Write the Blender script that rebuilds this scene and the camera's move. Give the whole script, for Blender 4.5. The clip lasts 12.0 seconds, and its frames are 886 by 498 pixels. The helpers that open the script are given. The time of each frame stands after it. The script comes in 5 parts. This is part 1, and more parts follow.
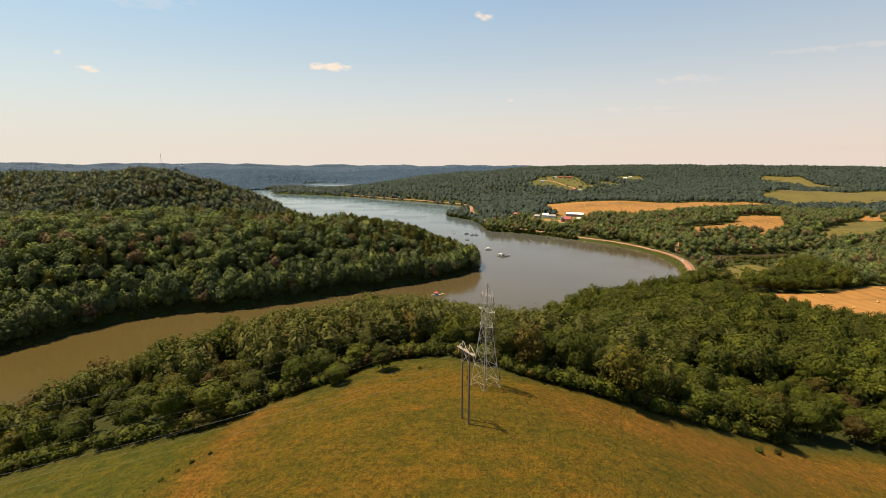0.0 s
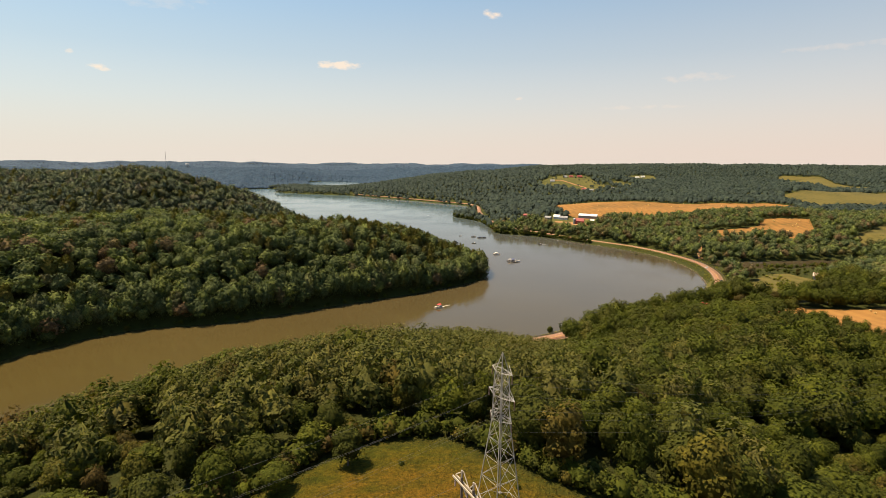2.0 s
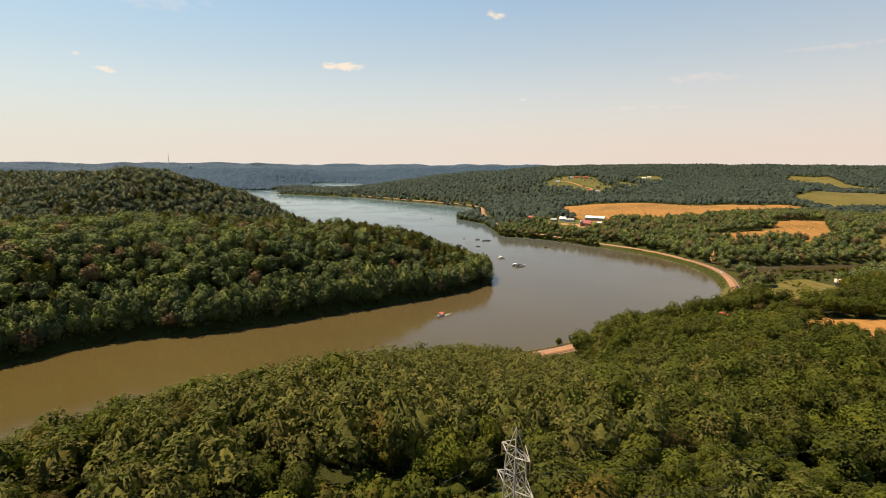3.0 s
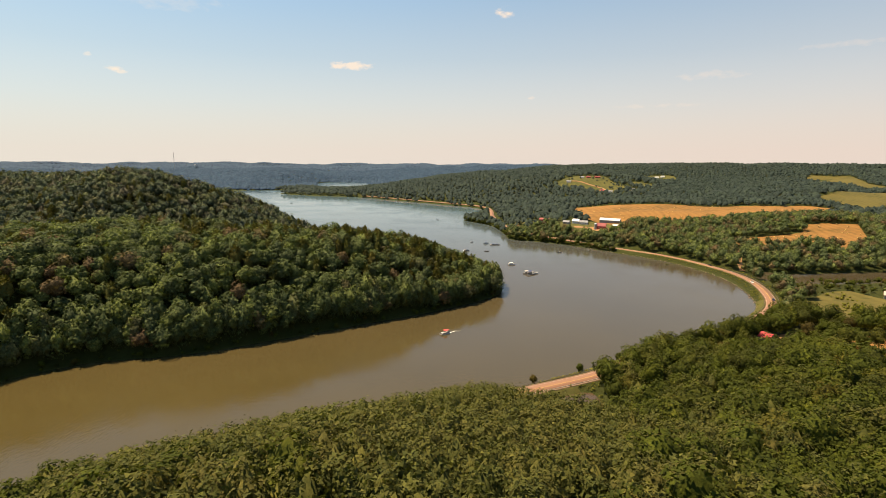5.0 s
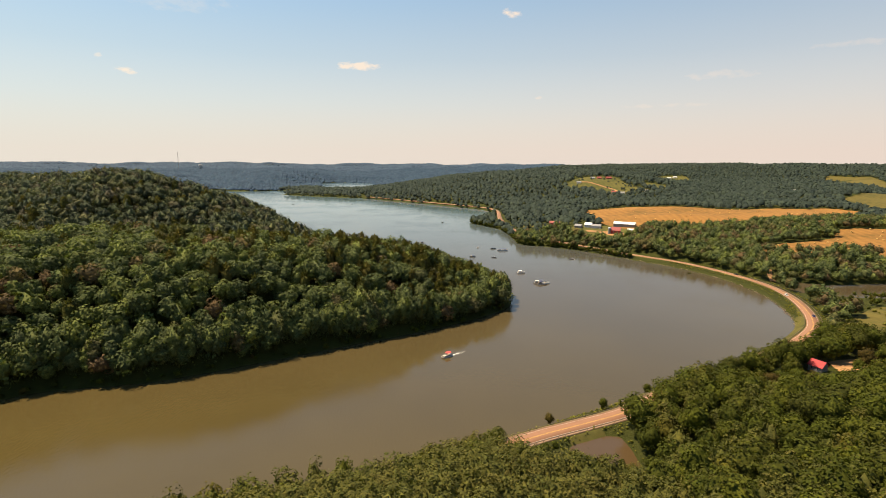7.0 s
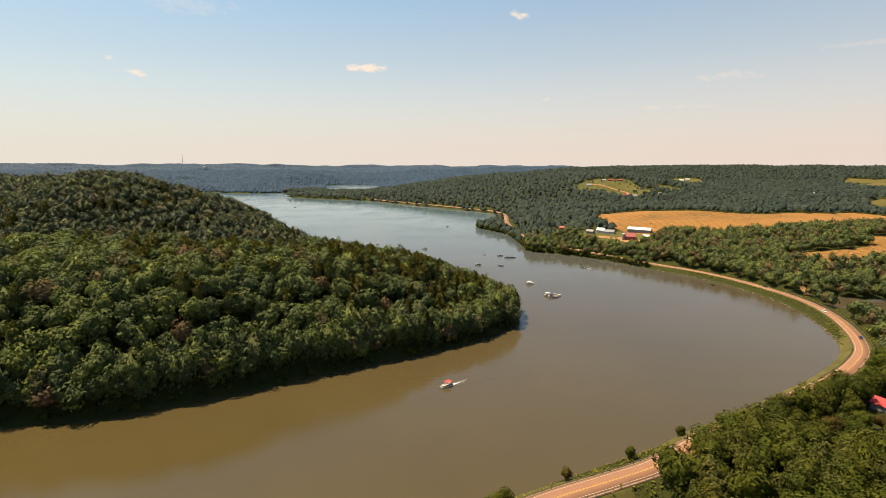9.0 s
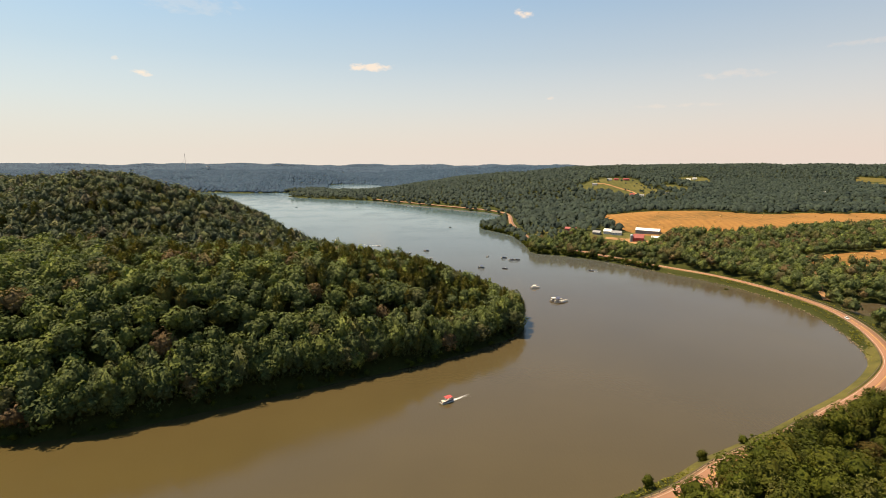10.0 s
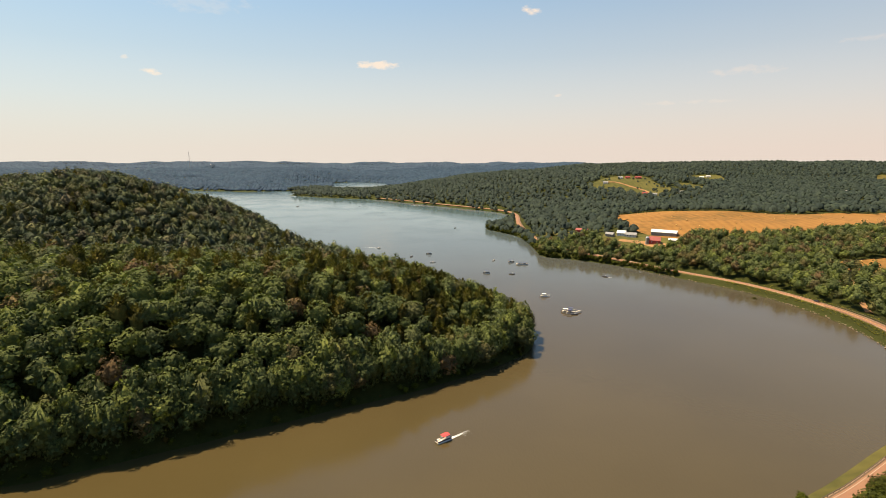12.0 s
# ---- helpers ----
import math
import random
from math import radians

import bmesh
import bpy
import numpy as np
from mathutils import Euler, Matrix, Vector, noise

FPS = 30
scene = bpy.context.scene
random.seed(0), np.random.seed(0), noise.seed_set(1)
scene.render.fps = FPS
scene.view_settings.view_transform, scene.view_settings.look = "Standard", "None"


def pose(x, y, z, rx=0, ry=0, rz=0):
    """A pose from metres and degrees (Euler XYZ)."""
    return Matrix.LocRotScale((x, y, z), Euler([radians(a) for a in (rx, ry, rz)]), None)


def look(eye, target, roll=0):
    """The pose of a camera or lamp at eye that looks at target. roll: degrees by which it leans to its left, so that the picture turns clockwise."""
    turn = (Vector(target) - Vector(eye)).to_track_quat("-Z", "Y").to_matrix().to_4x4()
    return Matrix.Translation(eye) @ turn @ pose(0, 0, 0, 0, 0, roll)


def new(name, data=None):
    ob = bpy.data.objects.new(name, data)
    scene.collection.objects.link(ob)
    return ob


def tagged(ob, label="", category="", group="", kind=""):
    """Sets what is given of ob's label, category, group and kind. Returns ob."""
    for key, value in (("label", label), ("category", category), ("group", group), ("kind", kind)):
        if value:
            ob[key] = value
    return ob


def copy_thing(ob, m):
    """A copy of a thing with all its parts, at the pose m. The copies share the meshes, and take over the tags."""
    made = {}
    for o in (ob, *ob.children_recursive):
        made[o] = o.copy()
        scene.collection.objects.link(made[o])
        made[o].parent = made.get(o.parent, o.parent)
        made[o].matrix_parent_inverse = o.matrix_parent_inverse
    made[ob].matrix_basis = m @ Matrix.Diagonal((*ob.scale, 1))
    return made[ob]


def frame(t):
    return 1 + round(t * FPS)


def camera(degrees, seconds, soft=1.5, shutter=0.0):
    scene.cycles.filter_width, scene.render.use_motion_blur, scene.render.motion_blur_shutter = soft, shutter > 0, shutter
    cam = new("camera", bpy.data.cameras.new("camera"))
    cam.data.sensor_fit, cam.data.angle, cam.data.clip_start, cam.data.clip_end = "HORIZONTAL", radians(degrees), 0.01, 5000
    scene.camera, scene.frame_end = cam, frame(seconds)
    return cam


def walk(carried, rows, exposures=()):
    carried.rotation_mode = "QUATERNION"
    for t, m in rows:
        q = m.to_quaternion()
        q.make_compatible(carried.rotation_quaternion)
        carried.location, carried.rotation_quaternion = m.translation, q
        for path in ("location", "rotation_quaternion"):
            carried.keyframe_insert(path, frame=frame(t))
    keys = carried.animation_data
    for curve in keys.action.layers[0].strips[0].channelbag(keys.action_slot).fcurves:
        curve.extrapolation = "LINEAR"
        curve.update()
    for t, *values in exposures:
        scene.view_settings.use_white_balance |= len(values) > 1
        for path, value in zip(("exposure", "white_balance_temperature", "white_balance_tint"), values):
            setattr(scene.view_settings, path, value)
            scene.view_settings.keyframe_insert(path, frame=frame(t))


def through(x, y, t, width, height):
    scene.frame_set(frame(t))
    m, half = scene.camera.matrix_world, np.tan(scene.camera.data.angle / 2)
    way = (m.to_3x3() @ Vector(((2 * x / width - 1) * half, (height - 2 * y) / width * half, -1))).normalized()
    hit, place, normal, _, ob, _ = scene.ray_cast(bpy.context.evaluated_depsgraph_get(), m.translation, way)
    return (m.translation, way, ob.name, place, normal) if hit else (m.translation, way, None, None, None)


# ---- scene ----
cam = camera(83.0, 12.0, soft=0.75)
PATH = [
    (0, (0.201, -1.589, 118.335), (0.195, 0.38, 117.984), 0.3),
    (0.5, (0.549, 8.975, 118.304), (0.539, 10.944, 117.954), 0.4),
    (1, (1.124, 19.527, 118.306), (1.106, 21.496, 117.955), 0.4),
    (1.5, (1.833, 29.959, 118.349), (1.807, 31.927, 117.994), 0.4),
    (2, (2.478, 40.149, 118.386), (2.443, 42.116, 118.029), 0.4),
    (2.5, (3.026, 50.178, 118.405), (2.983, 52.146, 118.048), 0.3),
    (3, (3.437, 60.166, 118.443), (3.386, 62.133, 118.089), 0.3),
    (5, (4.208, 100.068, 118.998), (4.126, 102.034, 118.64), 0.2),
    (5.5, (4.418, 110.067, 119.072), (4.33, 112.033, 118.715), 0.2),
    (6, (4.659, 120.05, 119.136), (4.564, 122.016, 118.78), 0.2),
    (6.5, (4.957, 129.944, 119.19), (4.856, 131.909, 118.831), 0.3),
    (7, (5.33, 139.673, 119.234), (5.221, 141.638, 118.876), 0.2),
    (9, (7.265, 177.783, 119.427), (7.128, 179.747, 119.075), 0.2),
    (9.5, (7.707, 187.192, 119.433), (7.562, 189.156, 119.081), 0.2),
    (10, (8.132, 196.518, 119.425), (7.979, 198.48, 119.07), 0.1),
    (10.5, (8.565, 205.759, 119.396), (8.404, 207.72, 119.037), 0.1),
    (11, (9.024, 214.991, 119.368), (8.857, 216.95, 119.006), 0.0),
    (11.5, (9.43, 224.331, 119.343), (9.256, 226.29, 118.981), -0.1),
    (12, (9.77, 233.745, 119.317), (9.589, 235.703, 118.953), 0.0),
]
walk(cam, [(t, look(eye, target, roll)) for t, eye, target, roll in PATH])

# ---- light ----
SKY, HAZE, CLOUD = 0.115, (0.370, 0.323, 0.281), (0.431, 0.370, 0.308)
SUN_EL, SUN_AZ = 65.0, -70.0          # degrees above the horizon; clockwise from ahead (+y)
sun_way = Vector((math.sin(radians(SUN_AZ)) * math.cos(radians(SUN_EL)), math.cos(radians(SUN_AZ)) * math.cos(radians(SUN_EL)), math.sin(radians(SUN_EL))))
world = bpy.data.worlds.new("summer_sky")
scene.world = world
world.use_nodes = True
wn, wl = world.node_tree.nodes, world.node_tree.links
wn.clear()
sky = wn.new("ShaderNodeTexSky")
sky.sky_type, sky.sun_disc = "NISHITA", False
sky.sun_elevation, sky.sun_rotation = radians(SUN_EL), radians(SUN_AZ)
sky.altitude, sky.air_density, sky.dust_density, sky.ozone_density = 300, 1.0, 1.2, 1.0


def wnode(kind, op=None, *ins):
    """A node of the sky, with numbers or sockets for its inputs."""
    n = wn.new(kind)
    if op:
        n.operation = op
    for k, v in enumerate(ins):
        if hasattr(v, "links"):
            wl.new(v, n.inputs[k])
        else:
            n.inputs[k].default_value = v
    return n


way = wn.new("ShaderNodeTexCoord").outputs["Generated"]
parts = wnode("ShaderNodeSeparateXYZ", None, way)
above = wnode("ShaderNodeMath", "MAXIMUM", parts.outputs[2], 0.015).outputs[0]
raised = wnode("ShaderNodeCombineXYZ", None, parts.outputs[0], parts.outputs[1], above)
wl.new(raised.outputs[0], sky.inputs["Vector"])
dim = wnode("ShaderNodeVectorMath", "MULTIPLY", sky.outputs[0], (SKY * 0.46, SKY * 0.66, SKY * 0.72))
# summer haze that pales the low sky
def sky_ramp(stops):
    """A smooth ramp over the height in the sky."""
    n = wn.new("ShaderNodeValToRGB")
    n.color_ramp.interpolation = "B_SPLINE"
    for p, c in stops[1:-1]:
        n.color_ramp.elements.new(p)
    for k, (p, c) in enumerate(stops):
        n.color_ramp.elements[k].color = (*c, 1)
    n.color_ramp.elements[0].position = stops[0][0]
    n.color_ramp.elements[len(stops) - 1].position = stops[-1][0]
    return n


veil = sky_ramp([(p, (c, c, c)) for p, c in ((0.0, 1.0), (0.10, 0.85), (0.28, 0.62), (0.60, 0.0))])
wl.new(above, veil.inputs["Fac"])
hazy = wn.new("ShaderNodeMix")
hazy.data_type = "RGBA"
wl.new(veil.outputs["Color"], hazy.inputs[0])
wl.new(dim.outputs[0], hazy.inputs[6])
tone = sky_ramp([(0.02, HAZE), (0.10, (0.340, 0.320, 0.288)), (0.18, (0.278, 0.290, 0.280)), (0.34, (0.176, 0.222, 0.246))])
wl.new(above, tone.inputs["Fac"])
wl.new(tone.outputs["Color"], hazy.inputs[7])
# small fair-weather clouds and thin streaks: bearing, elevation, half width, half height (degrees), strength
CLOUDS = [(-12.2, 9.6, 3.9, 0.66, 1.0), (4.2, 14.9, 1.5, 0.85, 1.0), (-34.4, 7.9, 1.2, 0.5, 1.0), (-36.4, 9.0, 0.6, 0.35, 0.8), (7.2, 6.4, 0.6, 0.25, 0.5),
          (24.6, 8.0, 4.6, 0.7, 0.30), (37.0, 9.7, 8.0, 0.45, 0.22), (20.0, 5.3, 6.0, 0.35, 0.25), (-30.0, 14.5, 7.0, 1.4, 0.16)]
puff = wnode("ShaderNodeTexNoise")
puff.inputs["Scale"].default_value, puff.inputs["Detail"].default_value, puff.inputs["Roughness"].default_value = 38.0, 6.0, 0.6
wl.new(wnode("ShaderNodeVectorMath", "MULTIPLY", way, (1.0, 1.0, 2.2)).outputs[0], puff.inputs["Vector"])
cover = None
for bearing, up, wide, tall, strength in CLOUDS:
    mid = Vector((math.sin(radians(bearing)) * math.cos(radians(up)), math.cos(radians(bearing)) * math.cos(radians(up)), math.sin(radians(up))))
    east = Vector((math.cos(radians(bearing)), -math.sin(radians(bearing)), 0))
    north = east.cross(mid)
    u = wnode("ShaderNodeVectorMath", "DOT_PRODUCT", way, tuple(east / radians(wide))).outputs["Value"]
    v0 = wnode("ShaderNodeVectorMath", "DOT_PRODUCT", way, tuple(north / radians(tall))).outputs["Value"]
    ahead = wnode("ShaderNodeVectorMath", "DOT_PRODUCT", way, tuple(mid)).outputs["Value"]
    d2 = wnode("ShaderNodeMath", "ADD", wnode("ShaderNodeMath", "MULTIPLY", u, u).outputs[0], wnode("ShaderNodeMath", "MULTIPLY", v0, v0).outputs[0]).outputs[0]
    body = wnode("ShaderNodeMath", "SUBTRACT", wnode("ShaderNodeMath", "MULTIPLY", puff.outputs["Fac"], 2.4).outputs[0], d2).outputs[0]
    shape = wnode("ShaderNodeMapRange", None, body, 0.75, 1.25, 0.0, strength)
    front = wnode("ShaderNodeMath", "MULTIPLY", shape.outputs[0], wnode("ShaderNodeMath", "GREATER_THAN", ahead, 0.5).outputs[0]).outputs[0]
    cover = front if cover is None else wnode("ShaderNodeMath", "MAXIMUM", cover, front).outputs[0]
clouded = wn.new("ShaderNodeMix")
clouded.data_type = "RGBA"
wl.new(cover, clouded.inputs[0])
wl.new(hazy.outputs[2], clouded.inputs[6])
clouded.inputs[7].default_value = (*CLOUD, 1)
warm = [wnode("ShaderNodeMath", "MULTIPLY_ADD", parts.outputs[0], k, b).outputs[0] for k, b in ((0.0, 1.0), (-0.065, 0.975), (-0.07, 0.965))]
tinted = wnode("ShaderNodeVectorMath", "MULTIPLY", clouded.outputs[2], wnode("ShaderNodeCombineXYZ", None, *warm).outputs[0])
back = wn.new("ShaderNodeBackground")
wl.new(tinted.outputs[0], back.inputs["Color"])
wout = wn.new("ShaderNodeOutputWorld")
wl.new(back.outputs[0], wout.inputs["Surface"])
lamp = bpy.data.lights.new("sun", "SUN")
lamp.energy, lamp.angle, lamp.color = 5.0, radians(0.6), (1.0, 0.815, 0.575)
sun = new("sun", lamp)
sun.matrix_world = look(sun_way * 900, (0, 0, 0))
scene.view_settings.exposure = 1.18


# ---- materials ----
def material(name, rough=0.8, metal=0.0):
    m = bpy.data.materials.new(name)
    m.use_nodes = True
    b = m.node_tree.nodes["Principled BSDF"]
    b.inputs["Roughness"].default_value, b.inputs["Metallic"].default_value = rough, metal
    return m, m.node_tree.nodes, m.node_tree.links, b


def ramp(nodes, links, fac, stops):
    r = nodes.new("ShaderNodeValToRGB")
    e = r.color_ramp.elements
    while len(e) < len(stops):
        e.new(0.5)
    for el, (p, c) in zip(e, stops):
        el.position, el.color = p, (*c, 1)
    links.new(fac, r.inputs["Fac"])
    return r.outputs["Color"]


def place_noise(nodes, links, scale, detail=4.0, rough=0.6, space="Object"):
    tc = nodes.new("ShaderNodeTexCoord")
    n = nodes.new("ShaderNodeTexNoise")
    n.inputs["Scale"].default_value, n.inputs["Detail"].default_value, n.inputs["Roughness"].default_value = scale, detail, rough
    links.new(tc.outputs[space], n.inputs["Vector"])
    return n.outputs["Fac"]


def mix(nodes, links, fac, a, b, kind="MIX"):
    m = nodes.new("ShaderNodeMix")
    m.data_type, m.blend_type = "RGBA", kind
    for v, i in ((fac, 0), (a, 6), (b, 7)):
        if hasattr(v, "links"):
            links.new(v, m.inputs[i])
        else:
            m.inputs[i].default_value = v if i == 0 else (*v, 1)
    return m.outputs[2]


def sums(nodes, links, kind, a, b):
    m = nodes.new("ShaderNodeMath")
    m.operation = kind
    for i, v in enumerate((a, b)):
        if hasattr(v, "links"):
            links.new(v, m.inputs[i])
        else:
            m.inputs[i].default_value = v
    return m.outputs[0]


def relief(nodes, links, b, fac, strength, distance):
    k = nodes.new("ShaderNodeBump")
    k.inputs["Strength"].default_value, k.inputs["Distance"].default_value = strength, distance
    links.new(fac, k.inputs["Height"])
    links.new(k.outputs[0], b.inputs["Normal"])


def plain(name, color, rough=0.7, metal=0.0, grain=3.0, vary=0.25, depth=0.01):
    """A painted or raw surface with two scales of unevenness."""
    m, n, l, b = material(name, rough, metal)
    coarse, fine = place_noise(n, l, grain * 0.25), place_noise(n, l, grain * 4)
    both = sums(n, l, "ADD", sums(n, l, "MULTIPLY", coarse, 0.6), sums(n, l, "MULTIPLY", fine, 0.4))
    lo, hi = [c * (1 - vary) for c in color], [min(1, c * (1 + vary)) for c in color]
    l.new(ramp(n, l, both, [(0.3, lo), (0.7, hi)]), b.inputs["Base Color"])
    relief(n, l, b, fine, 0.4, depth)
    return m


def foliage(name, stops, through=0.25):
    """Leaves: each tree has its own tint, each leaf its own brightness."""
    m, n, l, b = material(name, 0.8)
    b.inputs["Specular IOR Level"].default_value = 0.08
    at = n.new("ShaderNodeAttribute")
    at.attribute_name = "tint"
    info = n.new("ShaderNodeObjectInfo")
    geo = n.new("ShaderNodeNewGeometry")
    tree = sums(n, l, "FRACT", sums(n, l, "ADD", at.outputs["Fac"], info.outputs["Random"]), 0.0)
    base = ramp(n, l, tree, stops)
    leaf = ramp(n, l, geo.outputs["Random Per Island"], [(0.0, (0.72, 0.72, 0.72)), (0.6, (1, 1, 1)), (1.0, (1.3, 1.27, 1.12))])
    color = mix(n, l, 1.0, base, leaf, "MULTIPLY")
    # colour mottling that stands in for shaded gaps and lit tips among leaves
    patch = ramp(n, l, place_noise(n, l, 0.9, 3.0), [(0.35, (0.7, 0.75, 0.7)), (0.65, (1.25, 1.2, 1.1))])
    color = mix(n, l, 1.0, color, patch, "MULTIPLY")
    l.new(color, b.inputs["Base Color"])
    relief(n, l, b, sums(n, l, "ADD", place_noise(n, l, 1.1, 4.0, 0.7), sums(n, l, "MULTIPLY", place_noise(n, l, 3.0, 2.0), 0.5)), 0.5, 0.4)
    tr = n.new("ShaderNodeBsdfTranslucent")
    l.new(mix(n, l, 1.0, color, (1.3, 1.5, 0.6), "MULTIPLY"), tr.inputs["Color"])
    ms = n.new("ShaderNodeMixShader")
    ms.inputs[0].default_value = through
    l.new(b.outputs[0], ms.inputs[1])
    l.new(tr.outputs[0], ms.inputs[2])
    l.new(ms.outputs[0], n["Material Output"].inputs["Surface"])
    return m


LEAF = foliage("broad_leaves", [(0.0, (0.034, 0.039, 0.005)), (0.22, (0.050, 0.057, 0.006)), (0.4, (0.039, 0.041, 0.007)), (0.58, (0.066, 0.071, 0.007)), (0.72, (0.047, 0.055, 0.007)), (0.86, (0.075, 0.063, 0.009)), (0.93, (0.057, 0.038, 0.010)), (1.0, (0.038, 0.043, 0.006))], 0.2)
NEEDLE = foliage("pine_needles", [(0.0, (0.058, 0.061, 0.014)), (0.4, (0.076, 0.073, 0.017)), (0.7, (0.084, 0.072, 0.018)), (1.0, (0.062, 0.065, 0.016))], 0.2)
# bluer than the near leaves: haze over the river is painted in
MIXED_HAZE_LEAF = foliage("mixed_leaves_haze_tint", [(0.0, (0.055, 0.070, 0.028)), (0.2, (0.085, 0.100, 0.030)), (0.38, (0.062, 0.076, 0.034)), (0.55, (0.116, 0.131, 0.034)), (0.7, (0.074, 0.089, 0.038)), (0.84, (0.103, 0.094, 0.035)), (0.92, (0.109, 0.071, 0.038)), (1.0, (0.062, 0.080, 0.030))], 0.2)
# blue-grey share of this leaf colour stands in for haze over the hills
HILL_HAZE_LEAF = foliage("hill_leaves_haze_tint", [(0.0, (0.019, 0.028, 0.025)), (0.4, (0.026, 0.036, 0.030)), (0.75, (0.032, 0.042, 0.033)), (1.0, (0.022, 0.031, 0.026))], 0.1)
# far and horizon leaves: the haze of distance is painted in as blue
FAR_HAZE_LEAF = foliage("distant_leaves_haze_blue", [(0.0, (0.022, 0.043, 0.075)), (0.4, (0.029, 0.049, 0.084)), (0.75, (0.034, 0.055, 0.086)), (1.0, (0.027, 0.045, 0.078))], 0.05)
HORIZON_HAZE_LEAF = foliage("horizon_leaves_haze_blue", [(0.0, (0.034, 0.054, 0.092)), (0.5, (0.041, 0.063, 0.101)), (1.0, (0.038, 0.058, 0.095))], 0.05)
# darker, greyer leaves for the peninsula's hill: its shade and haze painted in
HILL_SHADE_LEAF = foliage("hill_leaves_painted_shade", [(0.0, (0.041, 0.052, 0.033)), (0.25, (0.060, 0.073, 0.037)), (0.5, (0.048, 0.058, 0.037)), (0.7, (0.082, 0.089, 0.038)), (0.88, (0.076, 0.066, 0.042)), (1.0, (0.049, 0.059, 0.034))], 0.12)
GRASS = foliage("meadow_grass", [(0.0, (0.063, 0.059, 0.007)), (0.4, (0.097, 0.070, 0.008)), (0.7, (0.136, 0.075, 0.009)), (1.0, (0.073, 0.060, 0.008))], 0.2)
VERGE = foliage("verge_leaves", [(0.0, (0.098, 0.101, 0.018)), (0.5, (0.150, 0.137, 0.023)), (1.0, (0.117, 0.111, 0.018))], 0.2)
BARK = plain("bark", (0.10, 0.075, 0.05), 0.9, 0, 4.0, 0.4, 0.03)


def make_ground_material():
    m, n, l, b = material("ground_cover", 0.95)
    b.inputs["Specular IOR Level"].default_value = 0.1
    at = n.new("ShaderNodeAttribute")
    at.attribute_name = "meadow"
    big, mid, fine = place_noise(n, l, 0.03, 3), place_noise(n, l, 0.22, 5, 0.65), place_noise(n, l, 2.2, 4, 0.7)
    floor = ramp(n, l, mid, [(0.3, (0.030, 0.034, 0.007)), (0.6, (0.042, 0.045, 0.009)), (0.8, (0.056, 0.050, 0.014))])
    straw = ramp(n, l, sums(n, l, "ADD", sums(n, l, "MULTIPLY", big, 0.5), sums(n, l, "MULTIPLY", mid, 0.5)),
                 [(0.36, (0.066, 0.054, 0.003)), (0.46, (0.090, 0.065, 0.004)), (0.55, (0.114, 0.070, 0.005)), (0.66, (0.142, 0.074, 0.006))])
    lush = n.new("ShaderNodeAttribute")
    lush.attribute_name = "lush"
    straw = mix(n, l, lush.outputs["Fac"], straw, ramp(n, l, mid, [(0.35, (0.048, 0.053, 0.003)), (0.65, (0.084, 0.074, 0.005))]))
    dry = n.new("ShaderNodeAttribute")
    dry.attribute_name = "dry"
    straw = mix(n, l, dry.outputs["Fac"], straw, ramp(n, l, mid, [(0.35, (0.125, 0.062, 0.006)), (0.65, (0.19, 0.088, 0.012))]))
    straw = mix(n, l, 1.0, straw, ramp(n, l, place_noise(n, l, 0.8, 6, 0.75), [(0.36, (0.58, 0.66, 0.6)), (0.5, (1, 1, 1)), (0.64, (1.3, 1.22, 1.2))]), "MULTIPLY")
    straw = mix(n, l, 1.0, straw, ramp(n, l, fine, [(0.36, (0.66, 0.70, 0.66)), (0.64, (1.28, 1.24, 1.2))]), "MULTIPLY")
    # mower streaks across the slope
    tc = n.new("ShaderNodeTexCoord")
    lay = n.new("ShaderNodeMapping")
    lay.inputs["Rotation"].default_value, lay.inputs["Scale"].default_value = (0, 0, radians(-62)), (0.03, 0.5, 0.5)
    l.new(tc.outputs["Object"], lay.inputs["Vector"])
    streak = n.new("ShaderNodeTexNoise")
    streak.inputs["Scale"].default_value, streak.inputs["Detail"].default_value = 1.0, 5.0
    l.new(lay.outputs[0], streak.inputs["Vector"])
    straw = mix(n, l, 1.0, straw, ramp(n, l, streak.outputs["Fac"], [(0.36, (0.84, 0.92, 0.86)), (0.5, (1, 1, 1)), (0.64, (1.16, 1.05, 1.0))]), "MULTIPLY")
    l.new(mix(n, l, at.outputs["Fac"], floor, straw), b.inputs["Base Color"])
    relief(n, l, b, sums(n, l, "ADD", fine, sums(n, l, "MULTIPLY", place_noise(n, l, 0.8, 5, 0.7), 1.6)), 1.0, 0.9)
    return m


